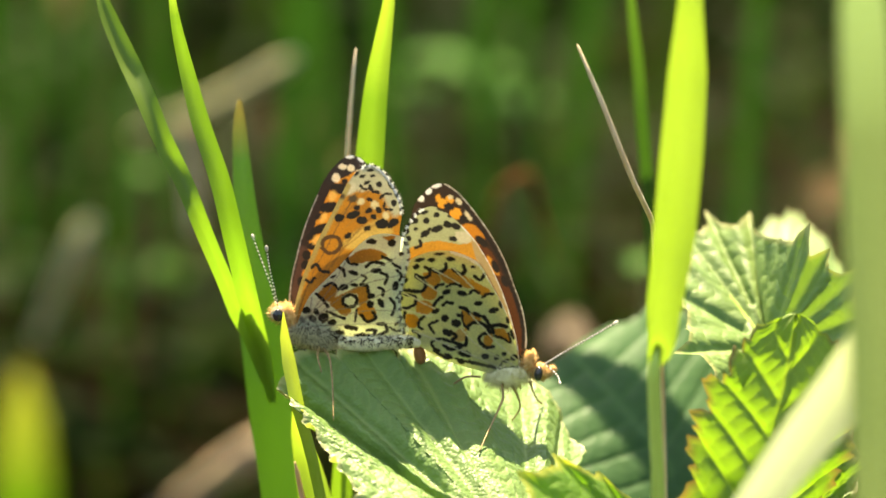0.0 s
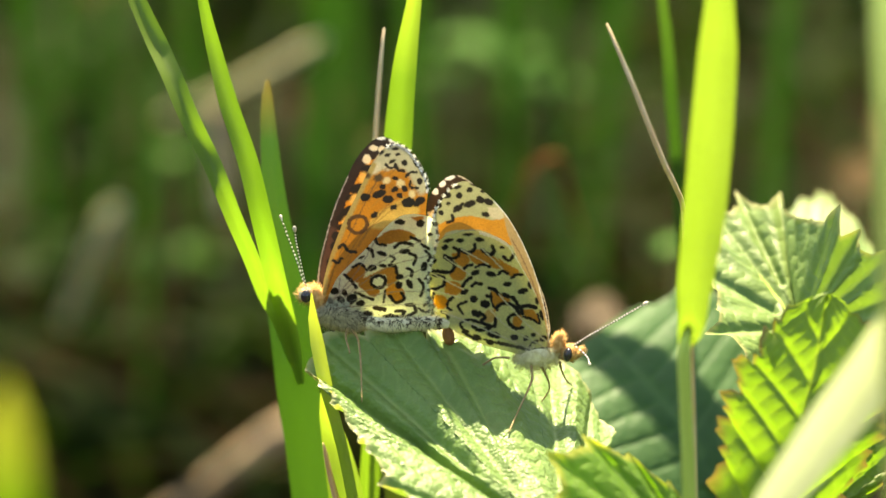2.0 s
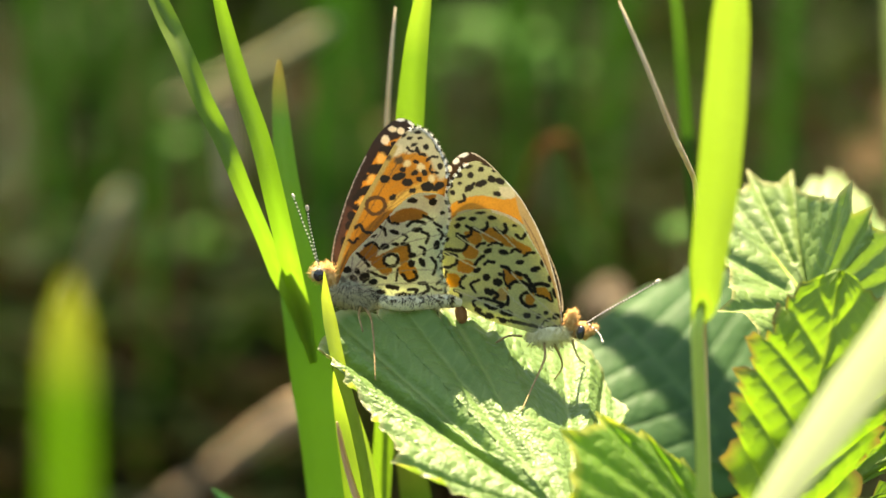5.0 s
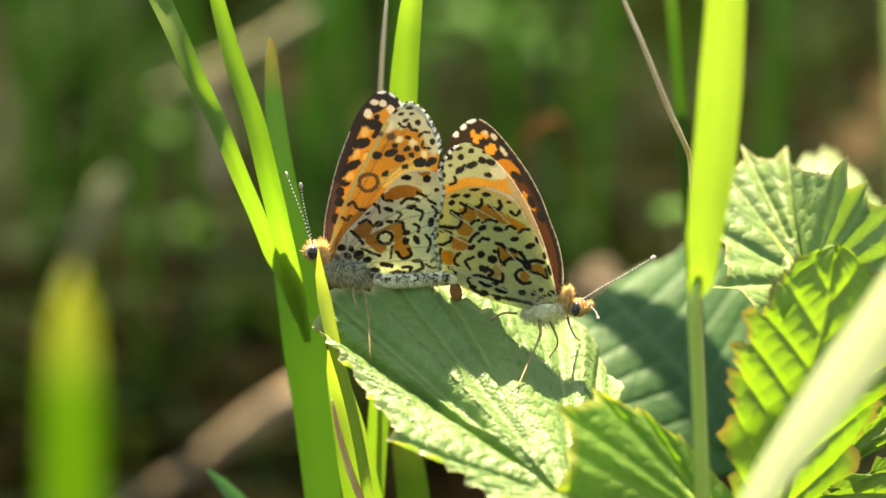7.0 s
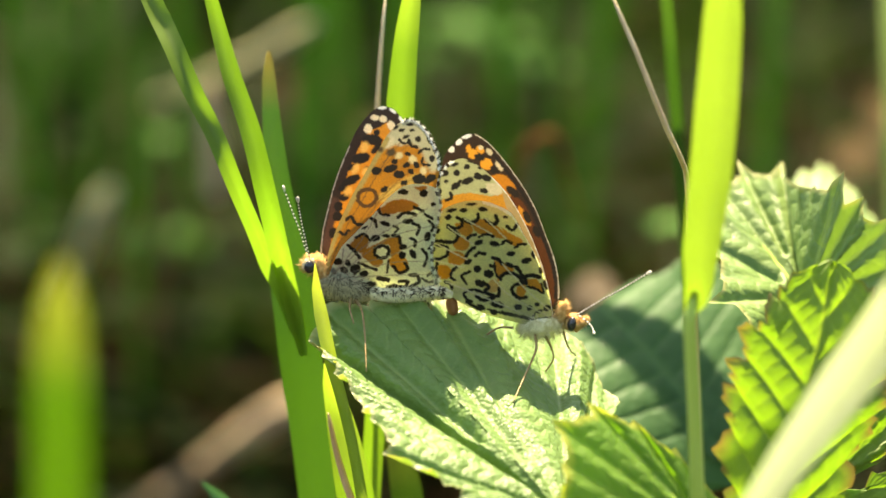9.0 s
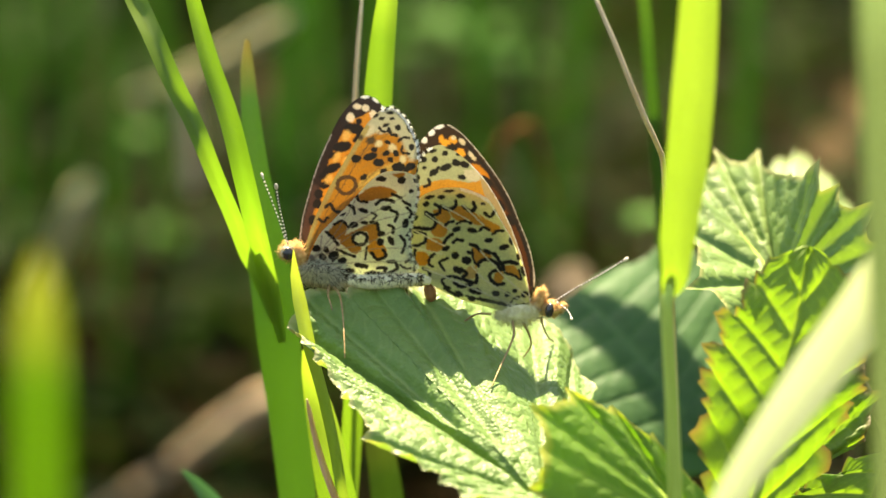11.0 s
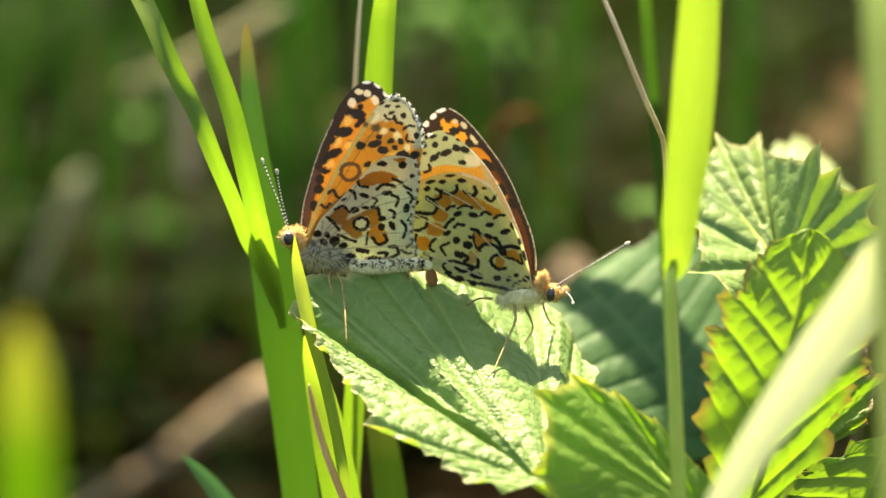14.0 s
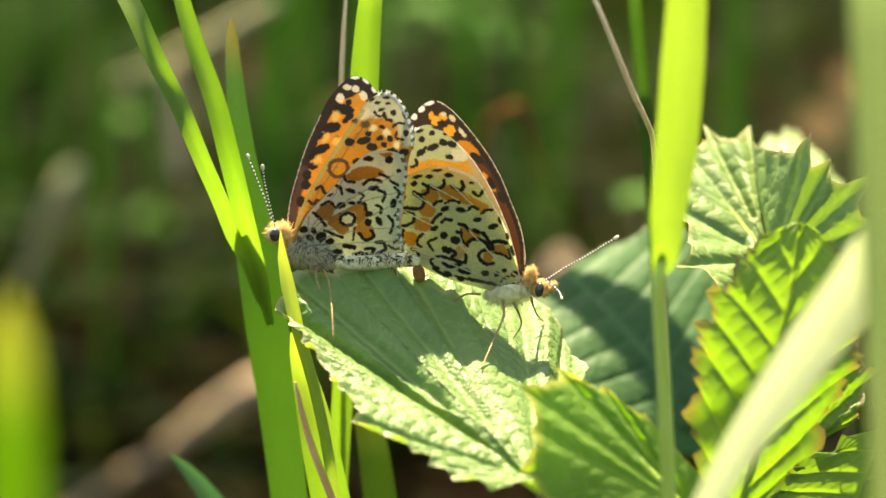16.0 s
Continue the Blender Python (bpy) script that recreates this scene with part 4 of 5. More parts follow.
class Sheet:
    """The flat drawing of one wing: points in sixteenths of a millimetre, y down, and their colours."""

    def __init__(self, outline, ground_colour, seed, step=1.15):
        o = spline(list(outline) + [outline[0]], 14 * len(outline))[:-1]
        self.outline = o
        lo, hi = o.min(0) - 2, o.max(0) + 2
        xs, ys = np.arange(lo[0], hi[0], step), np.arange(lo[1], hi[1], step)
        gx, gy = np.meshgrid(xs, ys)
        p = np.stack([gx.ravel(), gy.ravel()], 1)
        into = inside(p, o)
        near = np.zeros(len(p), bool)
        nx, ny = len(xs), len(ys)
        m = into.reshape(ny, nx)
        q = m[:-1, :-1].astype(int) + m[1:, :-1] + m[:-1, 1:] + m[1:, 1:]
        iy, ix = np.nonzero(q > 0)
        c = iy * nx + ix
        faces = np.stack([c, c + nx, c + nx + 1, c + 1], 1)
        used = np.unique(faces)
        back = np.full(len(p), -1)
        back[used] = np.arange(len(used))
        self.faces = back[faces]
        p = p[used]
        out = ~into[used]
        for k in np.nonzero(out)[0]:
            p[k] = o[np.argmin(((o - p[k]) ** 2).sum(1))]
        self.p = p
        self.rng = np.random.default_rng(seed)
        self.c = np.tile(np.array(ground_colour), (len(p), 1))
        # wobble, so that no mark has a ruled edge
        w = np.array([(noise.noise(Vector((a * 0.22, b * 0.22, seed))), noise.noise(Vector((a * 0.22, b * 0.22, seed + 9)))) for a, b in p])
        f = np.array([(noise.noise(Vector((a * 0.55, b * 0.55, seed + 3))), noise.noise(Vector((a * 0.55, b * 0.55, seed + 5)))) for a, b in p])
        self.q = p + 1.6 * w + 1.1 * f

    def lay(self, d, colour, soft=0.8):
        a = np.clip(0.5 - d / (2 * soft), 0, 1)[:, None]
        self.c = self.c * (1 - a) + np.array(colour) * a

    def fill(self, colour, *pts, soft=1.0):
        o = spline(list(pts) + [pts[0]], 8 * len(pts))[:-1]
        d = to_line(self.q, o, True)
        self.lay(np.where(inside(self.q, o), -d, d), colour, soft)

    def line(self, colour, width, *pts, soft=0.8):
        width = width * 1.2 + 0.7 if width > 2.5 else width
        self.lay(to_line(self.q, spline(pts, 6 * len(pts)) if len(pts) > 2 else pts) - width / 2, colour, soft)

    def dots(self, colour, *marks, soft=0.8):
        """Marks: x, y, half length, half width, turn."""
        for x, y, a, b, turn in marks:
            d = self.q - (x, y)
            a, b = a * 1.06 + 0.5, b * 1.06 + 0.5
            c, s = math.cos(radians(turn)), math.sin(radians(turn))
            u, v = d[:, 0] * c + d[:, 1] * s, -d[:, 0] * s + d[:, 1] * c
            self.lay((np.sqrt((u / a) ** 2 + (v / b) ** 2) - 1) * min(a, b), colour, soft)

    def fringe(self, a, b, period, width, dark=INK, light=SNOW):
        """The chequered fringe of the outer margin, between two points of the outline."""
        o = self.outline
        i, j = np.argmin(((o - a) ** 2).sum(1)), np.argmin(((o - b) ** 2).sum(1))
        run = o[i:j + 1] if i < j else np.vstack([o[i:], o[:j + 1]])
        arc = np.concatenate([[0], np.cumsum(np.linalg.norm(np.diff(run, axis=0), axis=1))])
        d2 = ((self.p[:, None, :] - run[None, ::2, :]) ** 2).sum(2)
        k = d2.argmin(1)
        d = np.sqrt(d2.min(1))
        at = arc[::2][k] + 2 * self.q[:, 1] % 1.5
        lit = (at % period) < period * 0.55
        band = d < width
        self.c[band & lit] = light
        self.c[band & ~lit] = dark

    def hair(self, wing, origin, a, b, period, stretch=1.02, dark=INK, light=SNOW):
        """Fine scales standing out from the outer margin, chequered like it."""
        o = self.outline
        i, j = np.argmin(((o - a) ** 2).sum(1)), np.argmin(((o - b) ** 2).sum(1))
        run = o[i:j + 1] if i < j else np.vstack([o[i:], o[:j + 1]])
        run = spline(run, 6 * len(run))
        mid = o.mean(0)
        v, f, c, arc = [], [], [], 0.0
        for k in range(1, len(run) - 1):
            d = run[k + 1] - run[k - 1]
            arc += np.linalg.norm(d) / 2
            d = d / max(1e-6, np.linalg.norm(d))
            n = np.array((d[1], -d[0]))
            n = n if n @ (run[k] - mid) > 0 else -n
            n = n + 0.5 * self.rng.normal(size=1) * d
            root, tip = run[k] - origin - n * 1.5, run[k] - origin + n * self.rng.uniform(2.5, 5.5)
            m = len(v)
            for q, side in ((root, -0.55), (root, 0.55), (tip, 0)):
                q = q + d * side
                v.append((q[0] * UNIT, self.rng.normal(0, 0.00006), -q[1] * UNIT * stretch))
                c.append(light if arc % period < 0.55 * period else dark)
            f.append((m, m + 1, m + 2))
        mesh_object("fringe", v, f, wing.data.materials[0], wing, np.array(c), "pattern", "chequered fringe of fine scales")
        return wing

    def dust(self, colour, center, radius, amount):
        """Scattered scales round a place."""
        d = np.linalg.norm(self.q - center, axis=1) / radius
        a = (np.clip(1 - d, 0, 1) * amount * self.rng.uniform(0.3, 1, len(d)))[:, None]
        self.c = self.c * (1 - a) + np.array(colour) * a

    def build(self, name, origin, mat, parent, at, label, belly=0.0, veins=(), stretch=1.02):
        grain = self.rng.normal(1, 0.07, (len(self.p), 1))
        soft = np.array([noise.noise(Vector((a * 0.05, b * 0.05, 3))) for a, b in self.p])[:, None]
        c = np.clip(self.c * grain * (1 + 0.10 * soft), 0, 1)
        d = self.p - origin
        y = belly * 0.004 * np.sin(d[:, 0] * 0.012 + 0.4) * np.sin(d[:, 1] * 0.010)
        for line in veins:
            y = y - 0.00004 * np.exp(-(to_line(self.p, line) / 1.6) ** 2)
        v = np.stack([d[:, 0] * UNIT, y, -d[:, 1] * UNIT * stretch], 1)
        ob = mesh_object(name, v, [tuple(int(i) for i in q) for q in self.faces], mat, parent, c, "pattern", label)
        ob.matrix_basis = at
        return ob


def right_forewing(parent):
    s = Sheet([(912, 503), (905, 455), (893, 410), (875, 360), (850, 310), (825, 272), (805, 250), (785, 232), (765, 219), (748, 213), (735, 216), (722, 226), (711, 240), (702, 255),
               (695, 275), (689, 300), (690, 330), (694, 385), (730, 452), (860, 497)], (0.42, 0.42, 0.22), 11)
    s.fill(ORANGE, (688, 305), (705, 292), (722, 284), (755, 275), (785, 278), (802, 280), (822, 274), (848, 308), (838, 322), (800, 306), (780, 300), (750, 300), (720, 306), (700, 335), (690, 335))
    s.fill(PALE, (790, 258), (808, 257), (822, 272), (806, 279), (792, 272))
    s.fill(TAN, (818, 266), (850, 310), (875, 360), (893, 410), (905, 455), (912, 503), (900, 503), (888, 440), (868, 385), (845, 340), (828, 305), (822, 285))
    s.line(SNOW, 2.2, (800, 246), (825, 272), (850, 310), (875, 360), (893, 410), (905, 455), (912, 500))
    s.line((0.2, 0.11, 0.05), 1.6, (835, 312), (855, 345), (875, 385), (892, 430), (902, 480))
    s.dots(INK, (733, 224, 8, 3, -12), (717, 240, 7, 4.5, -15), (738, 239, 5, 5, 0), (757, 228, 5, 4, 0), (766, 219, 9, 2.2, 14), (702, 258, 6, 5.5, 0), (720, 254, 3.5, 2.5, -20),
           (758, 253, 10, 5.5, -25), (776, 245, 7, 5.5, 25), (791, 248, 8, 5, 20), (779, 230, 3.5, 2, 20), (708, 271, 4, 4, 0))
    s.dots(INK, (737, 262, 7, 5, -25), (787, 271, 7, 4, 15), (700, 292, 3.5, 3, 0), (690, 268, 4, 6, 0), (806, 242, 4, 2.5, 40))
    s.line(INK, 4.5, (720, 288), (729, 284), (728, 275))
    s.line(INK, 4, (745, 254), (737, 262), (731, 268))
    s.fringe((730, 219), (690, 315), 13, 3.5)
    wing = s.build("forewing", (915, 500), M_WING_FORE, parent, pose(0, 0.0002, 0), "cream and orange wing underside spotted black", 0.15)
    return s.hair(wing, (915, 500), (730, 219), (690, 315), 13)


def right_hindwing(parent):
    s = Sheet([(908, 497), (906, 470), (898, 430), (885, 395), (870, 365), (855, 340), (845, 320), (833, 306), (812, 295), (790, 288), (760, 287), (735, 293), (712, 305), (700, 322),
               (693, 345), (691, 375), (693, 400), (700, 425), (712, 441), (730, 456), (755, 471), (790, 486), (830, 497), (870, 506), (900, 506)], CREAM, 12)
    for cell in (((818, 333), (834, 344), (856, 358), (842, 366), (829, 358)), ((795, 324), (812, 332), (826, 353), (808, 351), (797, 340)), ((765, 324), (789, 321), (797, 343), (779, 346), (768, 335)),
                 ((735, 328), (758, 325), (768, 341), (756, 351), (745, 345)), ((744, 350), (760, 355), (758, 373), (736, 371), (733, 362)), ((725, 377), (745, 378), (757, 390), (743, 401), (725, 398))):
        s.fill(ORANGE, *cell)
    s.fill((0.66, 0.27, 0.02), (707, 400), (725, 403), (731, 414), (723, 425), (706, 421))
    s.fill(ORANGE, (805, 392), (822, 397), (841, 408), (835, 416), (820, 415), (814, 430), (808, 414))
    s.fill((0.55, 0.36, 0.13), (795, 432), (805, 424), (816, 435), (811, 446), (798, 448), (789, 440))
    s.fill(ORANGE, (846, 439), (858, 431), (862, 446), (855, 456), (845, 450))
    s.fill(ORANGE, (863, 424), (881, 424), (891, 440), (893, 447), (880, 443), (867, 437))
    # black marks, from the margin inwards
    for w, *pts in ((5, (724, 334), (742, 350), (738, 357), (702, 358)), (4.5, (704, 365), (723, 372), (723, 382), (714, 388), (694, 391)), (3.5, (705, 394), (703, 408), (703, 421)), (4, (738, 405), (731, 412), (729, 422), (736, 427)),
                    (4, (718, 430), (727, 434), (731, 441)), (4.5, (723, 331), (736, 336), (748, 331), (747, 321), (740, 317)), (5, (751, 320), (765, 326), (776, 320), (777, 310)), (5, (790, 320), (803, 328), (811, 324), (808, 313)), (4.5, (828, 332), (838, 338), (846, 327))):
        s.line(INK, w, *pts)
    s.dots(INK, (724, 316, 5.5, 4, -15), (703, 322, 4, 6, 0), (704, 340, 5, 4.5, 0), (751, 304, 6.5, 3.5, -5), (785, 302, 7.5, 3.5, 5), (730, 304, 8, 2.8, -12), (765, 293, 9, 2.2, -3), (825, 315, 4.5, 2.2, 10), (697, 372, 3.5, 4, 0), (697, 408, 2.5, 6, 0))
    for w, *pts in ((3.6, (758, 354), (764, 349), (773, 347)), (3.4, (779, 351), (791, 346), (804, 350)), (4.2, (819, 363), (826, 357), (836, 361)), (4.2, (843, 368), (851, 363), (861, 362)), (5, (756, 385), (763, 375), (771, 370)), (4.4, (772, 385), (777, 380), (789, 381)),
                    (3.6, (763, 412), (748, 420), (757, 434)), (5, (803, 388), (812, 390), (820, 398)), (3, (806, 398), (811, 420), (818, 426))):
        s.line(INK, w, *pts)
    s.dots(INK, (778, 361, 7, 4.2, -20), (806, 363, 9, 4, 12), (835, 380, 7, 4, -15), (863, 391, 9, 4.5, -15), (875, 380, 3, 7, -15), (759, 395, 6.5, 4.5, -20), (801, 402, 4.5, 3, 20), (776, 408, 5.5, 6, -35), (796, 416, 8, 6.5, 15),
           (780, 433, 9, 5, 25), (833, 400, 8, 3.6, 22), (897, 433, 3.6, 9, -20), (888, 408, 3, 6, -15))
    for w, *pts in ((4.5, (786, 430), (796, 440), (789, 446), (803, 455)), (5, (800, 452), (812, 455), (815, 441)), (5, (817, 421), (825, 415), (840, 415), (850, 421), (856, 430)), (5, (856, 431), (843, 435), (837, 441), (843, 453), (852, 458), (863, 456)),
                    (5.5, (844, 403), (852, 412), (856, 421)), (5.5, (862, 431), (861, 420), (872, 417), (886, 420)), (3.4, (864, 437), (878, 440), (893, 448), (889, 432)), (3.4, (787, 449), (770, 444), (757, 447), (752, 451), (757, 460), (766, 465)), (5, (775, 455), (785, 462), (805, 457))):
        s.line(INK, w, *pts)
    for w, *pts in ((4.5, (757, 465), (770, 473), (782, 478)), (4, (820, 483), (850, 490), (880, 496), (906, 492)), (2.6, (878, 485), (875, 493), (886, 500), (906, 491)), (3, (795, 478), (830, 487), (860, 492))):
        s.line(INK, w, *pts)
    s.dots(INK, (783, 474, 8, 3.4, 30), (812, 470, 12, 5, 14), (805, 484, 6, 3.4, 20), (848, 474, 6.5, 4.5, 5), (869, 475, 4.5, 4.5, 0), (882, 469, 4, 3, 0), (900, 475, 6.5, 5, -5), (885, 481, 6.5, 2.4, -20))
    # pale veins across the marks
    veins = [((905, 492), (818, 440), (805, 425)), ((905, 480), (860, 440), (820, 398)), ((757, 391), (702, 363)), ((752, 405), (695, 391)), ((768, 364), (724, 334)), ((800, 345), (752, 319)), ((826, 353), (790, 318)), ((880, 495), (800, 462), (720, 430))]
    for vn in veins:
        s.line((0.74, 0.70, 0.48), 2.3, *vn)
    s.line(SNOW, 6, (788, 289), (812, 296), (834, 309))
    s.line(SNOW, 2, (834, 309), (856, 342), (871, 367), (886, 397))
    s.dust(SOOT, (860, 500), 46, 0.8)
    s.fringe((712, 305), (716, 444), 15, 3.0, SOOT)
    wing = s.build("hindwing", (915, 500), M_WING, parent, pose(0, -0.0004, 0), "cream wing underside with orange bands and black arrow marks", 0.2, veins)
    return s.hair(wing, (915, 500), (712, 305), (716, 444), 15, dark=SOOT)


def right_far_forewing(parent):
    s = Sheet([(922, 485), (934, 462), (932, 430), (922, 390), (905, 350), (885, 305), (860, 265), (835, 233), (810, 205), (790, 187), (772, 177), (758, 177), (745, 184), (733, 196), (720, 213), (714, 235),
               (720, 270), (760, 330), (820, 400), (890, 465)], (0.040, 0.024, 0.014), 13)
    s.fill(BROWN, (835, 280), (850, 285), (885, 335), (908, 380), (922, 425), (926, 470), (915, 485), (880, 440), (840, 370), (800, 320))
    s.fill(GLOW, (800, 250), (822, 246), (838, 256), (848, 272), (838, 284), (815, 275))
    s.fill(ORANGE, (855, 300), (868, 312), (878, 335), (862, 330), (850, 315))
    s.fill((0.76, 0.62, 0.38), (716, 244), (740, 238), (782, 260), (815, 300), (845, 354), (874, 425), (892, 474), (820, 403), (755, 325), (722, 275), soft=2)
    s.dots((0.78, 0.34, 0.04), (768, 212, 7, 8, 30), (793, 229, 10, 9, 30), (781, 204, 7, 5, 35), (760, 203, 4, 6, 0))
    s.dots(PALE, (797, 207, 6, 4, 45), (816, 231, 9, 4.5, 55), (782, 200, 4, 3, 20))
    s.dots(INK, (780, 218, 9, 5, 20), (808, 238, 8, 6, 45), (842, 276, 13, 6, 35), (870, 320, 12, 5, 60), (888, 345, 10, 5, 60))
    s.dots(SNOW, (755, 181, 8, 3.6, -15), (742, 192, 5.5, 4.5, -40), (729, 206, 5, 5, -40))
    # pale line paints the sun's rim light along the costa
    s.line((0.75, 0.68, 0.55), 2.2, (934, 462), (932, 430), (922, 390), (905, 350), (885, 305), (860, 265), (835, 233), (810, 205), (790, 187), (770, 177))
    s.line(INK, 3.5, (928, 462), (926, 430), (916, 392), (899, 352), (879, 308), (854, 270), (830, 240), (806, 212))
    return s.build("far_forewing", (915, 500), M_WING_UP, parent, pose(0, 0.0012, 0, -12), "dark brown wing upperside with orange spots and white fringe", 0.1, stretch=0.995)


def left_forewing(parent):
    s = Sheet([(508, 428), (514, 390), (528, 350), (548, 308), (568, 272), (590, 238), (612, 203), (632, 174), (650, 158), (671, 152), (690, 164), (705, 188), (716, 215), (719, 235), (712, 270), (706, 340),
               (690, 420), (580, 432)], GLOW, 21)
    s.fill((0.50, 0.46, 0.29), (612, 207), (632, 174), (650, 156), (672, 151), (691, 163), (706, 188), (717, 215), (718, 240), (704, 246), (694, 226), (682, 201), (655, 195), (630, 198), soft=4)
    s.fill((0.66, 0.42, 0.10), (600, 290), (640, 262), (690, 250), (700, 270), (640, 300), soft=3)
    s.fill((0.78, 0.70, 0.52), (556, 420), (622, 342), (664, 304), (700, 298), (704, 330), (688, 415), (580, 428), soft=3)
    s.dots(PALE, (630, 190, 11, 8, -30), (655, 190, 7, 5, -20), soft=3)
    s.line((0.40, 0.30, 0.10), 8, (512, 410), (522, 370), (540, 330), (562, 290), (586, 250), (610, 212), (628, 185), soft=2)
    s.line((0.14, 0.08, 0.03), 1.8, (520, 400), (548, 340), (580, 290), (612, 240), (640, 200))
    for vn in (((540, 395), (575, 335), (612, 290)), ((585, 325), (640, 262), (690, 226)), ((600, 250), (640, 215), (672, 192)), ((612, 232), (640, 205), (660, 180)), ((560, 345), (600, 296), (650, 258))):
        s.line((0.22, 0.11, 0.03), 1.3, *vn)
    s.dust((0.30, 0.12, 0.02), (660, 235), 42, 0.7)
    s.dust((0.34, 0.14, 0.02), (560, 330), 50, 0.7)
    s.line((0.30, 0.15, 0.04), 1.2, (600, 300), (660, 262), (705, 240))
    s.line((0.40, 0.20, 0.04), 1.2, (610, 262), (660, 225), (690, 205))
    s.line((0.40, 0.20, 0.04), 1.2, (600, 285), (660, 245), (700, 228))
    s.line((0.10, 0.05, 0.02), 5, (572, 290), (575, 278), (588, 271), (602, 275), (606, 286), (598, 297), (583, 300), (572, 290))
    s.dots((0.72, 0.58, 0.30), (672, 222, 6, 7, -20), (690, 243, 5, 6, -10), (648, 214, 6, 5, -20), soft=2)
    s.dots(INK, (661, 231, 6, 4, -20), (640, 224, 5, 4, 0), (668, 243, 5, 4, 20), (696, 262, 5, 4, 0), (655, 262, 6, 4, -20), (664, 212, 5, 3, 30), (678, 232, 4, 6, -30))
    s.line(INK, 4.4, (551, 324), (558, 318), (567, 331), (580, 334))
    s.line(INK, 4.4, (538, 345), (546, 350), (553, 343))
    s.dots(INK, (608, 239, 8.5, 6.5, 0), (632, 236, 12, 6, -14), (647, 247, 9, 6, 10), (682, 257, 11, 8, 0), (703, 256, 8, 6, 0), (620, 272, 7, 4, -30))
    s.dots((0.09, 0.06, 0.03), (634, 208, 7.5, 6, 0), (616, 202, 5, 4, 0), soft=2)
    s.dots(INK, (683, 187, 5, 4.5, 0), (697, 171, 7, 3, 42), (670, 161, 6, 2.2, 0), (655, 170, 5, 2.6, -10), (662, 182, 6, 2.4, -20), (673, 171, 4.5, 2, 10), (706, 222, 4, 5.5, 0), (713, 208, 4, 6, -20), (704, 190, 4, 6, -25), (645, 165, 5, 2, -35))
    for w, *pts in ((4, (667, 188), (671, 198), (680, 201)), (3.4, (683, 211), (692, 205), (702, 206)), (3.4, (690, 220), (688, 229), (702, 234)), (3, (650, 186), (656, 193), (665, 192))):
        s.line(INK, w, *pts)
    s.fringe((655, 156), (716, 245), 13, 4.0)
    wing = s.build("forewing", (505, 425), M_WING_FORE, parent, pose(0, 0.0002, 0), "glowing orange wing underside with black spots", 0.15)
    return s.hair(wing, (505, 425), (655, 156), (716, 245), 13)


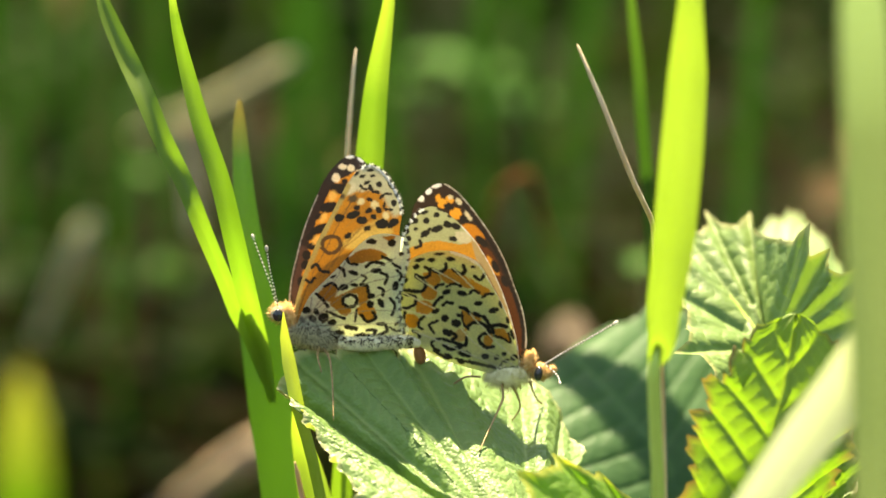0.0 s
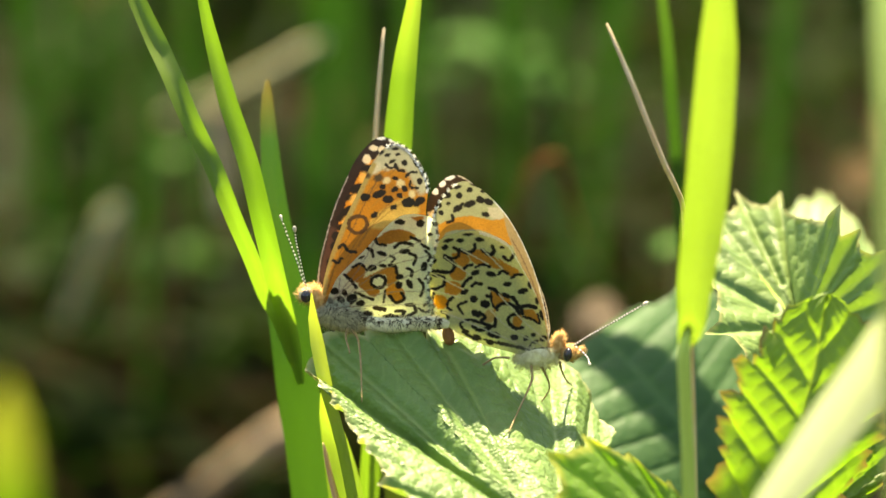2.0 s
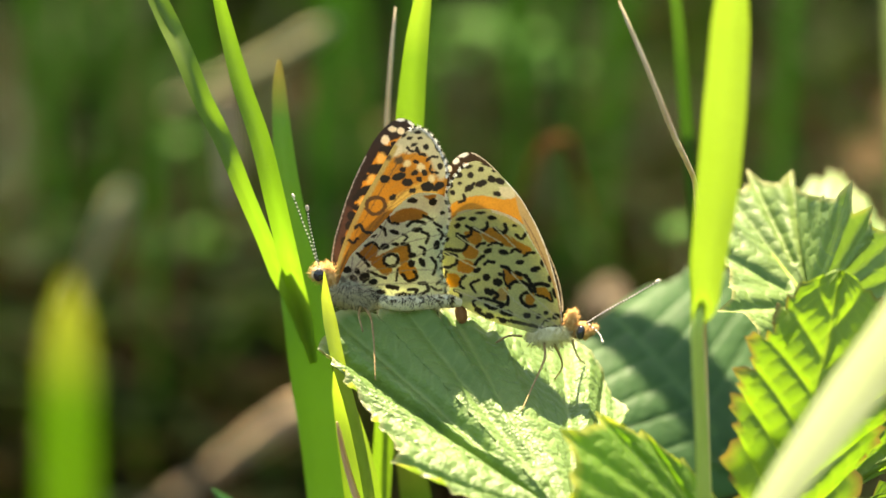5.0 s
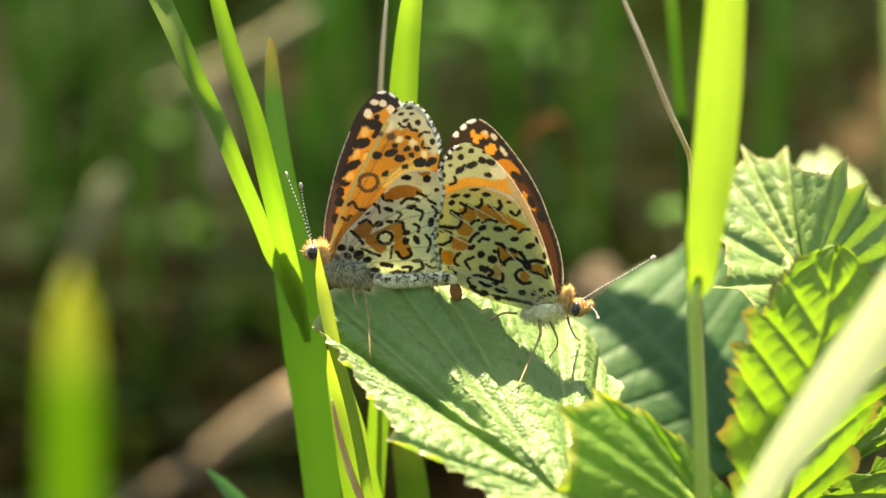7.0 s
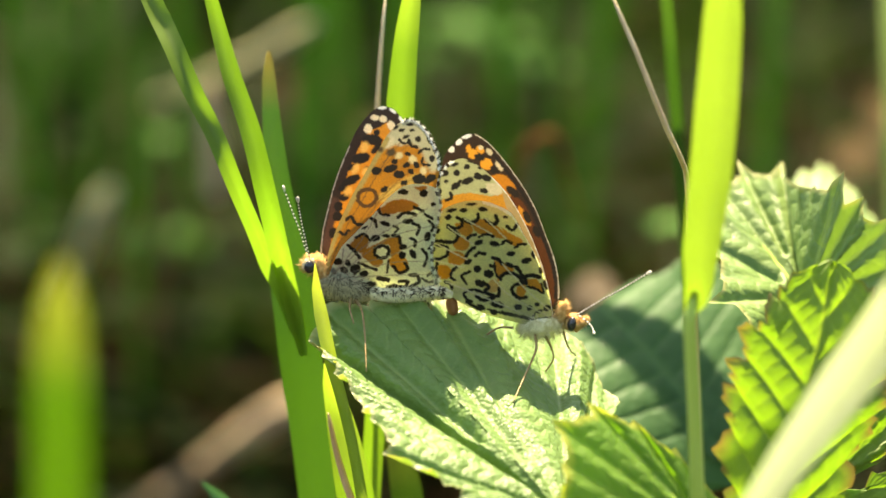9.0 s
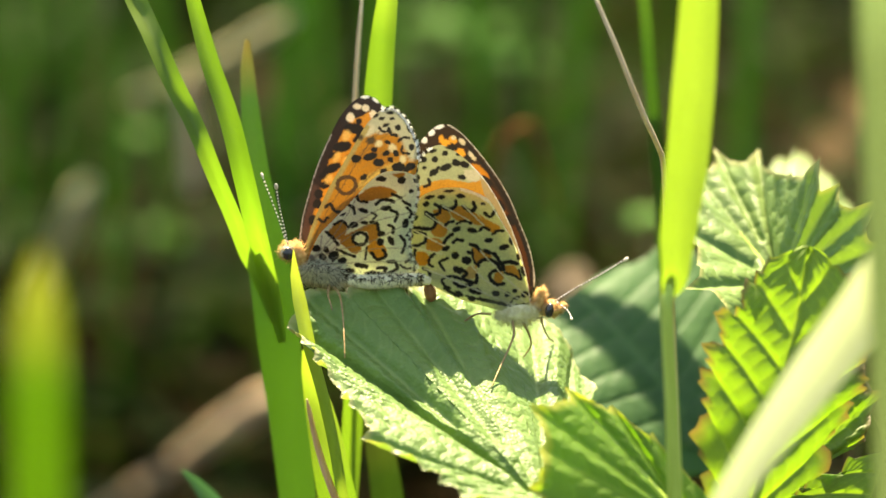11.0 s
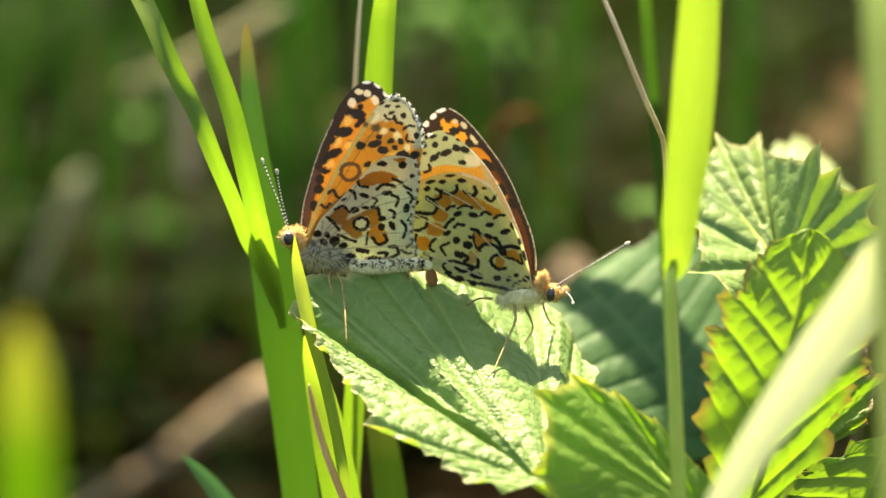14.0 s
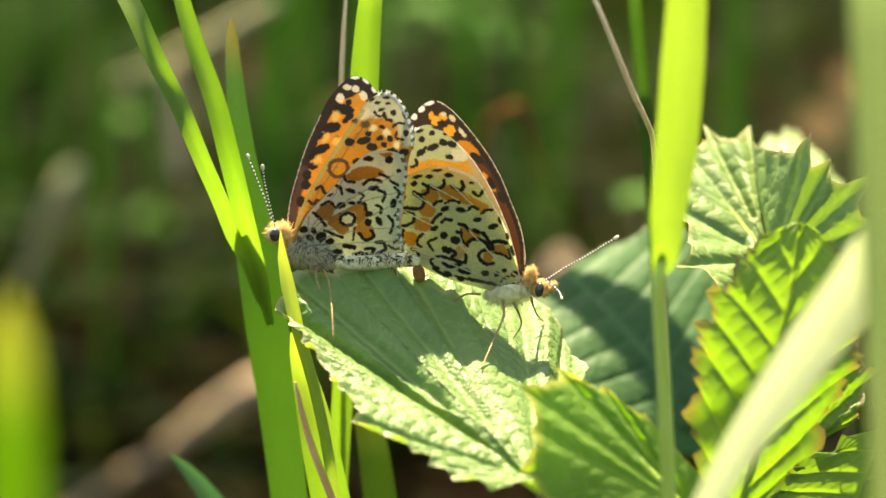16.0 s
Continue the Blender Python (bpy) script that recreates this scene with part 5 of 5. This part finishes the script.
def left_hindwing(parent):
    s = Sheet([(512, 430), (524, 396), (537, 370), (560, 345), (588, 316), (606, 296), (625, 276), (650, 259), (680, 257), (704, 265), (713, 290), (709, 320), (701, 350), (697, 380), (701, 410), (711, 432),
               (690, 440), (650, 446), (610, 449), (570, 447), (535, 440)], WHITE, 22)
    s.fill(DEEP, (605, 300), (625, 286), (650, 283), (674, 296), (660, 304), (640, 306), (612, 309))
    s.fill(DEEP, (550, 366), (565, 351), (584, 346), (586, 360), (575, 379), (560, 374))
    s.fill(DEEP, (580, 372), (600, 362), (630, 350), (641, 353), (641, 376), (626, 386), (622, 366), (600, 366), (596, 384), (612, 394), (602, 405), (582, 392), (573, 383))
    s.fill(ORANGE, (620, 391), (640, 380), (656, 400), (648, 416), (632, 411), (624, 402))
    s.fill(DEEP, (665, 262), (690, 262), (680, 270))
    s.dots(INK, (531, 395, 7.5, 5.5, -5), (549, 398, 4.5, 6, -30), (562, 408, 9, 8, -30), (542, 410, 7, 5, 35), (577, 417, 7.5, 5, -10), (598, 352, 7.5, 5, -15), (617, 348, 6.5, 3, 5), (646, 368, 6.5, 4.5, 0), (645, 383, 6, 6, 0), (664, 381, 5, 8, -25),
           (655, 322, 9, 4, -5), (615, 326, 9, 3.5, 20), (647, 270, 8.5, 4.5, 5), (683, 273, 7, 6, 0), (708, 273, 4, 4, 0), (700, 293, 4, 3, 0), (690, 350, 5, 8, 10))
    s.dots(SOOT, (524, 413, 4, 8, -40), soft=2)
    for w, *pts in ((4, (664, 326), (675, 332), (671, 346)), (4, (680, 372), (689, 385), (684, 403)), (4, (666, 297), (682, 304)), (3.4, (692, 322), (700, 330), (697, 341)), (3, (700, 362), (692, 372)), (3, (630, 330), (638, 336), (632, 342)), (3, (575, 335), (583, 331))):
        s.line(INK, w, *pts)
    for w, *pts in ((4.8, (598, 369), (611, 366), (621, 372), (618, 385), (606, 388), (597, 382), (598, 369)), (5, (629, 347), (639, 350), (642, 361)), (4, (660, 353), (669, 358), (667, 367)), (4.5, (588, 315), (597, 321), (600, 331)), (4, (603, 299), (607, 308), (621, 311)),
                    (4.5, (638, 315), (645, 309), (656, 307), (669, 311)), (4.5, (549, 365), (560, 375), (570, 388)), (3.4, (563, 351), (578, 345), (588, 356)), (4, (568, 397), (585, 404), (600, 410))):
        s.line(INK, w, *pts)
    for w, *pts in ((4.5, (629, 403), (640, 415), (655, 407), (650, 398)), (3, (621, 393), (618, 415)), (5, (659, 419), (672, 421), (675, 430), (659, 441)), (5, (640, 431), (655, 432), (650, 440), (630, 438)), (7, (603, 425), (620, 428)), (4, (690, 420), (700, 412)), (4, (685, 310), (698, 318)), (3, (680, 425), (692, 432), (705, 428))):
        s.line(INK, w, *pts)
    s.dots(INK, (590, 436, 9, 4.5, 0), (625, 441, 8, 3.6, 0), (557, 436, 8, 4, 10), (576, 442, 7, 3, 0))
    veins = [((515, 425), (570, 360), (604, 302)), ((515, 425), (600, 350), (690, 300)), ((520, 428), (640, 345), (700, 330)), ((560, 400), (620, 385), (690, 352)), ((560, 412), (640, 395), (696, 395)), ((540, 425), (620, 420), (700, 418)), ((541, 372), (540, 400), (552, 425))]
    for vn in veins:
        s.line((0.26, 0.25, 0.20), 1.3, *vn)
    s.dust(SOOT, (540, 440), 40, 0.75)
    s.dust(SOOT, (700, 430), 36, 0.6)
    s.fringe((704, 265), (711, 432), 15, 3.0, SOOT)
    wing = s.build("hindwing", (505, 425), M_WING_L, parent, pose(0, -0.0004, 0), "whitish wing underside with black dots and brown-orange patches", 0.2, veins)
    return s.hair(wing, (505, 425), (704, 265), (711, 432), 15, dark=SOOT)


def left_far_forewing(parent):
    s = Sheet([(508, 415), (500, 385), (504, 350), (514, 308), (526, 266), (540, 228), (555, 194), (570, 164), (585, 144), (600, 130), (615, 123), (632, 127), (647, 141), (660, 160), (668, 190), (650, 240), (600, 320), (540, 390)], (0.66, 0.27, 0.030), 23)
    s.fill((0.80, 0.64, 0.40), (530, 398), (566, 320), (620, 225), (655, 172), (666, 190), (650, 240), (600, 320), (545, 388), soft=3)
    s.line((0.035, 0.022, 0.015), 27, (500, 400), (504, 350), (514, 308), (526, 266), (540, 230), (555, 196), (570, 166), (588, 143))
    s.fill((0.035, 0.024, 0.018), (570, 165), (585, 140), (603, 124), (625, 120), (652, 143), (662, 162), (640, 172), (628, 150), (612, 160), (592, 168), (580, 180))
    s.fill((0.09, 0.045, 0.03), (504, 370), (516, 320), (528, 285), (536, 290), (524, 340), (512, 390), soft=2)
    s.dots(INK, (597, 183, 17, 9, 8), (576, 216, 15, 9, -15), (558, 255, 16, 7, -25), (545, 285, 9, 6, -30), (532, 320, 8, 8, 0), (524, 350, 7, 9, 0), (607, 196, 8, 5, -30), (605, 170, 5, 5, 0), (616, 205, 5, 4, 0), (560, 232, 8, 5, -30), (543, 268, 8, 6, -30), (534, 302, 7, 8, 0), (600, 203, 6, 4, -40), (585, 236, 4, 6, 40))
    s.dots((0.80, 0.46, 0.11), (583, 196, 6, 9, 25), (566, 235, 5, 9, 30), (585, 240, 8, 6, -40), (552, 275, 6, 8, 35), soft=2)
    s.dots((0.80, 0.68, 0.45), (590, 163, 6.5, 8, 0), (602, 143, 7, 4.5, 0), (617, 146, 6, 5.5, 30), (631, 158, 6, 8, -25))
    s.dots(SNOW, (615, 125, 8, 3, 0), (635, 131, 6, 3.4, 38), (650, 146, 4, 5.5, -30))
    # thin pale line: sunlit costal edge, drawn in colour
    s.line((0.60, 0.55, 0.50), 1.4, (501, 385), (505, 350), (515, 308), (527, 266), (541, 228), (556, 194))
    return s.build("far_forewing", (505, 425), M_WING_UP, parent, pose(0, 0.0012, 0, -12), "orange wing upperside with black costal edge and white-dotted apex", 0.1, stretch=0.985)


def plain_wing(parent, outline, origin, at, colour, seed):
    s = Sheet(outline, colour, seed, step=4)
    s.fringe(outline[2], outline[4], 14, 4)
    return s.build("far_hindwing", origin, M_WING_FAR, parent, at, "orange wing upperside turned away", 0.1)


def rod(name, line, radii, mat, parent, label="", sides=7, count=20):
    v, f = tube(line, radii, sides, count)
    return mesh_object(name, v, f, mat, parent, label=label)


def antenna(parent, line, bands, club=0.0004):
    """A ringed antenna with a club; black and white rings are meshes under it."""
    c = spline(line, bands + 1)
    root = rod("antenna", line, [0.00007, 0.00005, 0.00006], M_BLACK, parent, "black antenna ringed with white")
    pieces = []
    for k in range(0, bands, 2):
        pieces.append(tube([c[k], c[k] * 0.65 + c[k + 1] * 0.35, c[k] * 0.3 + c[k + 1] * 0.7], [0.00008, 0.00009, 0.00008], 7, 3))
    v, f = joined(*pieces)
    mesh_object("white_banding", v, f, M_WHITE, root)
    d = c[-1] - c[-2]
    v, f = ball(c[-1], (club * 0.55, club * 0.55, club), d)
    mesh_object("club", v, f, M_CLUB, root, label="brown club of the antenna")
    return root


def leg(parent, line):
    return rod("leg", line, [0.00018, 0.00013, 0.00011, 0.00008], M_LEG, parent, "thin jointed brown leg", 6, 22)


def local(origin, *pts):
    o = np.array(origin)
    return [np.array(p) - o for p in pts]


def build_right_butterfly():
    o = (0.0112, 0.0000, -0.0080)
    rng = np.random.default_rng(31)
    e = thing("butterfly", o, "cream and orange butterfly joined with its mate on a leaf", "butterfly", "mating butterflies")
    near = right_forewing(e)
    right_hindwing(e)
    far = right_far_forewing(e)
    plain_wing(e, [(908, 490), (890, 400), (850, 330), (790, 290), (722, 310), (702, 380), (722, 440), (830, 497)], (915, 500), pose(0, 0.0010, 0, -4), (0.84, 0.74, 0.48), 14)
    a, b = local(o, (0.0118, 0.0002, -0.0084), (0.0074, 0.0003, -0.0089))
    v, f = ball((a + b) / 2, (0.0013, 0.0012, 0.0024), a - b, 14, 18, 0.08)
    th = mesh_object("thorax", v, f, M_FUR_CREAM, e, label="cream furry thorax")
    hv, hf = hairs((a + b) / 2, (0.0013, 0.0012, 0.0024), a - b, 900, 0.0010, rng, (0, 0, -0.5))
    mesh_object("fur", hv, hf, M_FUR_CREAM, th)
    c, = local(o, (0.0119, 0.0000, -0.0070))
    v, f = ball(c, (0.0005, 0.0006, 0.0012), (0.3, 0, 1), 10, 12, 0.1)
    col = mesh_object("collar", v, f, M_FUR_ORANGE, e, label="orange fur behind the head")
    hv, hf = hairs(c, (0.0005, 0.0006, 0.0012), (0.3, 0, 1), 420, 0.0006, rng, (0.3, 0, 0.3))
    mesh_object("fur", hv, hf, M_FUR_ORANGE, col)
    h, = local(o, (0.0131, 0.0000, -0.0082))
    v, f = ball(h, (0.00075, 0.0009, 0.0009), (1, 0, 0), 12, 14, 0.05)
    hd = mesh_object("head", v, f, M_FUR_ORANGE, e, label="small orange furry head")
    hv, hf = hairs(h, (0.00085, 0.0009, 0.0010), (1, 0, 0), 420, 0.00045, rng, (0.5, 0.4, 0.1))
    mesh_object("fur", hv, hf, M_FUR_ORANGE, hd)
    p, = local(o, (0.0130, -0.0010, -0.0081))
    v, f = ball(p, (0.00074, 0.0005, 0.00086), (0.15, 0, 1), 14, 18)
    mesh_object("eye", v, f, M_EYE, hd, label="dark shiny round eye")
    q, r = local(o, (0.0135, -0.0003, -0.0085), (0.0148, -0.0003, -0.0076))
    pv = tube([q, (q + r) / 2 + (0, 0, -0.0002), r], [0.0003, 0.00034, 0.0001], 8, 12)
    pal = mesh_object("palp", *pv, M_FUR_ORANGE, e, label="orange bristly palp")
    hv, hf = hairs((q + r) / 2, (0.0003, 0.0003, 0.0007), r - q, 260, 0.0006, rng, (0.5, 0, 0.1))
    mesh_object("bristles", hv, hf, M_FUR_ORANGE, pal)
    antenna(e, local(o, (0.0135, -0.0002, -0.0073), (0.0156, 0.0012, -0.0063), (0.0186, 0.0026, -0.0049), (0.0208, 0.0036, -0.0038), (0.0218, 0.0040, -0.0033)), 56, 0.00036)
    antenna(e, local(o, (0.0139, -0.0004, -0.0073), (0.0147, -0.0030, -0.0074), (0.0151, -0.0060, -0.0073), (0.0152, -0.0090, -0.0072)), 14, 0.0003)
    # abdomen hidden under the wings, bent to the mate
    ab = local(o, (0.0083, 0.0007, -0.0073), (0.0039, 0.0008, -0.0057), (0.0004, 0.0008, -0.0046), (-0.0009, 0.0006, -0.0046))
    rod("abdomen", ab, [0.0009, 0.0009, 0.0008, 0.0006], M_OCHRE, e, "ochre-brown abdomen", 14, 20)
    v, f = ball(local(o, (-0.0004, 0.0006, -0.0064))[0], (0.0007, 0.0007, 0.0012), (0.2, 0, -1), 10, 12)
    mesh_object("abdomen_tip", v, f, M_OCHRE, e)
    leg(e, local(o, (0.0089, -0.0009, -0.0094), (0.0090, -0.0030, -0.0104), (0.0086, -0.0050, -0.0110), (0.0074, -0.0090, -0.0126), (0.0063, -0.0122, -0.0143)))
    leg(e, local(o, (0.0121, -0.0002, -0.0092), (0.0124, 0.0010, -0.0105), (0.0130, 0.0030, -0.0121), (0.0137, 0.0052, -0.0132)))
    leg(e, local(o, (0.0064, -0.0006, -0.0086), (0.0048, -0.0016, -0.0084), (0.0032, -0.0012, -0.0095), (0.0016, -0.0006, -0.0108)))
    leg(e, local(o, (0.0099, -0.0004, -0.0094), (0.0107, -0.0002, -0.0109), (0.0110, 0.0003, -0.0123), (0.0101, 0.0009, -0.0141)))
    return e, far, near


def build_left_butterfly():
    o = (-0.0148, 0.0000, -0.0030)
    rng = np.random.default_rng(32)
    e = thing("butterfly", o, "whitish and orange butterfly joined with its mate on a leaf", "butterfly", "mating butterflies")
    near = left_forewing(e)
    left_hindwing(e)
    far = left_far_forewing(e)
    plain_wing(e, [(512, 430), (536, 372), (600, 300), (650, 262), (690, 272), (692, 330), (696, 430), (580, 444)], (505, 425), pose(0, 0.0010, 0, -4), (0.84, 0.78, 0.60), 24)
    a, b = local(o, (-0.0148, 0.0003, -0.0035), (-0.0098, 0.0004, -0.0045))
    v, f = ball((a + b) / 2, (0.0013, 0.0012, 0.0026), a - b, 14, 18, 0.08)
    th = mesh_object("thorax", v, f, M_FUR_GREY, e, label="grey furry thorax")
    hv, hf = hairs((a + b) / 2, (0.0013, 0.0012, 0.0026), a - b, 3200, 0.0012, rng, (0.4, -0.1, -0.9), 0.000035)
    mesh_object("fur", hv, hf, M_FUR_GREY, th)
    hv, hf = hairs((a + b) / 2, (0.0013, 0.0012, 0.0026), a - b, 560, 0.0012, rng, (0.5, -0.1, -0.3), 0.000045)
    mesh_object("dark_fur", hv, hf, M_FUR_DARK, th)
    hv, hf = hairs((a + b) / 2 + (0.0006, -0.0004, 0.0005), (0.0011, 0.0010, 0.0024), a - b, 170, 0.0010, rng, (0.6, -0.5, -0.5), 0.00006)
    mesh_object("upper_dark_fur", hv, hf, M_ABDOMEN_DARK, th)
    c, = local(o, (-0.0151, 0.0000, -0.0019))
    v, f = ball(c, (0.0006, 0.0007, 0.0012), (-0.3, 0, 1), 10, 12, 0.1)
    col = mesh_object("collar", v, f, M_FUR_ORANGE, e, label="orange fur behind the head")
    hv, hf = hairs(c, (0.0006, 0.0007, 0.0012), (-0.3, 0, 1), 300, 0.0009, rng, (-0.3, 0, 0.3))
    mesh_object("fur", hv, hf, M_FUR_ORANGE, col)
    h, = local(o, (-0.0163, 0.0000, -0.0016))
    v, f = ball(h, (0.0008, 0.0009, 0.0009), (1, 0, 0), 12, 14, 0.05)
    hd = mesh_object("head", v, f, M_FUR_GREY, e, label="small grey head with orange hairs")
    hv, hf = hairs(h, (0.0008, 0.0009, 0.0009), (1, 0, 0), 260, 0.0007, rng, (-0.5, 0, 0.2))
    mesh_object("fur", hv, hf, M_FUR_ORANGE, hd)
    p, = local(o, (-0.0163, -0.0010, -0.0016))
    v, f = ball(p, (0.00062, 0.0005, 0.00072), (0.0, 0, 1), 14, 18)
    mesh_object("eye", v, f, M_EYE, hd, label="dark shiny round eye")
    antenna(e, local(o, (-0.0163, -0.0003, -0.0008), (-0.0168, -0.0010, 0.0017), (-0.0173, -0.0020, 0.0045), (-0.0175, -0.0030, 0.0065)), 36, 0.0004)
    antenna(e, local(o, (-0.0165, 0.0003, -0.0009), (-0.0173, 0.0010, 0.0017), (-0.0184, 0.0020, 0.0044), (-0.0193, 0.0030, 0.0066)), 36, 0.0003)
    # abdomen with dark rings, towards the mate
    ab = local(o, (-0.0107, 0.0002, -0.0046), (-0.0075, 0.0000, -0.0050), (-0.0044, -0.0002, -0.0049), (-0.0015, -0.0002, -0.0047), (-0.0004, 0.0000, -0.0050))
    body = rod("abdomen", ab, [0.0009, 0.0009, 0.00085, 0.0007, 0.0004], M_ABDOMEN, e, "pale grey abdomen with dark rings", 16, 40)
    cs = spline(ab, 41)
    tufts = []
    for k in range(3, 39, 4):
        tufts.append(hairs(cs[k] + (0, -0.0006, 0.0003), (0.0003, 0.00025, 0.00035), (0, 0, 1), 50, 0.0006, rng, (0.1, -0.3, -0.7), 0.00008))
        tufts.append(hairs(cs[k] + (0.0002, -0.0004, -0.0004), (0.00016, 0.0002, 0.0002), (0, 0, 1), 14, 0.0004, rng, (0.3, -0.4, -0.5), 0.00005))
    hv, hf = joined(*tufts)
    mesh_object("segment_hair", hv, hf, M_ABDOMEN_DARK, body, label="rows of short black hairs")
    hv, hf = hairs((cs[10] + cs[30]) / 2, (0.0008, 0.0008, 0.0048), cs[30] - cs[10], 1100, 0.0007, rng, (0.3, 0, -0.2))
    mesh_object("hair", hv, hf, M_FUR_CREAM, body)
    hv, hf = hairs((cs[6] + cs[30]) / 2 + (0, 0, 0.0003), (0.0008, 0.0008, 0.0050), cs[30] - cs[6], 60, 0.0007, rng, (0.4, -0.1, -0.1))
    mesh_object("dark_hair", hv, hf, M_FUR_DARK, body)
    leg(e, local(o, (-0.0117, -0.0009, -0.0052), (-0.0118, -0.0030, -0.0058), (-0.0115, -0.0046, -0.0065), (-0.0113, -0.0052, -0.0071)))
    leg(e, local(o, (-0.0112, -0.0009, -0.0054), (-0.0105, -0.0034, -0.0058), (-0.0101, -0.0064, -0.0074), (-0.0099, -0.0092, -0.0093), (-0.0098, -0.0109, -0.0112)))
    leg(e, local(o, (-0.0123, 0.0006, -0.0056), (-0.0122, 0.0012, -0.0075), (-0.0127, 0.0020, -0.0093), (-0.0131, 0.0030, -0.0105)))
    return e, far, near


RIGHT, RIGHT_FAR, RIGHT_NEAR = build_right_butterfly()
LEFT, LEFT_FAR, LEFT_NEAR = build_left_butterfly()


def build_beetle():
    o = np.array((0.0479, 0.0110, -0.0067))
    e = thing("beetle", o, "tiny black beetle on the glossy leaf", "beetle")
    v, f = ball((0, 0, 0), (0.0006, 0.0006, 0.0009), (1, 0, 0.4), 12, 14)
    mesh_object("body", v, f, M_BUG, e)
    v, f = ball((0.0010, 0, 0.0004), (0.0004, 0.0004, 0.0004), (1, 0, 0), 8, 10)
    mesh_object("head", v, f, M_BUG, e)


build_beetle()


# ---- what moves ----
def motions():
    """The wings turned away open and close a little; the near grass blade sways."""
    right_open = [(0, .95), (.5, .55), (1, .3), (1.5, .12), (2, .1), (2.5, .1), (3, .08), (3.5, .08), (4, .08), (5.2, .2), (6.5, .5), (7, .95), (7.5, .5), (8, .65), (8.5, .8), (9, .9), (9.5, .8), (10, .75), (11.2, .6), (12.5, .45), (13, .9), (13.5, .7), (14, .7), (14.5, .8), (15, 1.0), (15.5, 1.1), (16, .8)]
    walk(RIGHT_FAR, [(t, pose(0.0006 * (k - 0.8) - 0.0010, 0.0012, 0.0010 * min(0.0, k - 0.8), -5 - 7.25 * k, (3.5 if k < 0.8 else 6.5) * (k - 0.8) + 2.3, 0)) for t, k in right_open])
    lift = [(0, .3), (.5, .6), (1, .8), (1.5, 1), (4, 1), (5.2, .8), (6.5, .5), (7, .2), (8, .1), (10, 0), (12.5, .3), (13, 0), (16, 0)]
    walk(RIGHT_NEAR, [(t, pose(0, 0.0002, 0.0005 * k, 0, 2.2 * k, 0)) for t, k in lift])
    left_open = [(0, .8), (.5, .7), (1, .65), (1.5, .6), (2, .6), (2.5, .6), (3, .55), (3.5, .5), (4, .6), (5.2, .65), (6.5, .7), (7, 1), (7.5, .8), (8, .95), (8.5, .9), (9, .95), (9.5, .9), (10, .85), (11.2, .8), (12.5, .85), (13, .9), (13.5, .9), (14, .9), (14.5, .95), (15, 1.0), (15.5, 1.1), (16, .9)]
    turn = [(0, -5.3), (0.5, -6.1), (1, -5.9), (1.5, -6.4), (2, -6.5), (2.5, -5.6), (3, -6.5), (3.5, -5.4), (4, -3.7), (6.5, -2.6), (7, -3.6), (7.5, -2.2), (8, -2.8), (8.5, -1.9), (9, -2.3), (9.5, -1.6), (10, -2), (12.5, -0.3), (13, -0.2), (13.5, -0.9), (14, 0.5), (14.5, 0), (15, 1.1), (15.5, 1.1), (16, 2)]
    walk(LEFT_NEAR, [(t, pose(0, 0.0002, 0, 0, a, 0)) for t, a in turn])
    with_near = dict(turn)
    walk(LEFT_FAR, [(t, pose(0, 0.0012, 0, -3 - 10 * k, -9.0 * (k - 0.95) + 0.6 * with_near.get(t, -1.5), 0)) for t, k in left_open])
    x, y, z = NEAR_GRASS.location
    sway = [(0, 1.1, 0.52), (1, 1.1, 0.00), (2, 3.2, -0.17), (2.4, -7.8, -0.07), (2.8, -12.7, -1.03), (3.2, -12.1, -0.69), (3.5, -8.2, -0.23), (3.7, -5.0, 0.06), (4, -3.9, 0.08), (5.2, -2.2, 0.17), (6.5, -1.0, 0.24), (7, -0.6, 0.46), (8, -1.8, 0.06), (9, -2.6, 0.06), (10, -2.5, 0.19), (11.2, -1.1, 0.09), (12.5, 0.0, 0.00), (13, 1.2, 0.16), (14, 4.5, 0.18), (15, 4.7, 0.46), (16, 3.0, 0.26)]
    walk(NEAR_GRASS, [(t, pose(x, y, z, a, b, 0)) for t, a, b in sway])


motions()
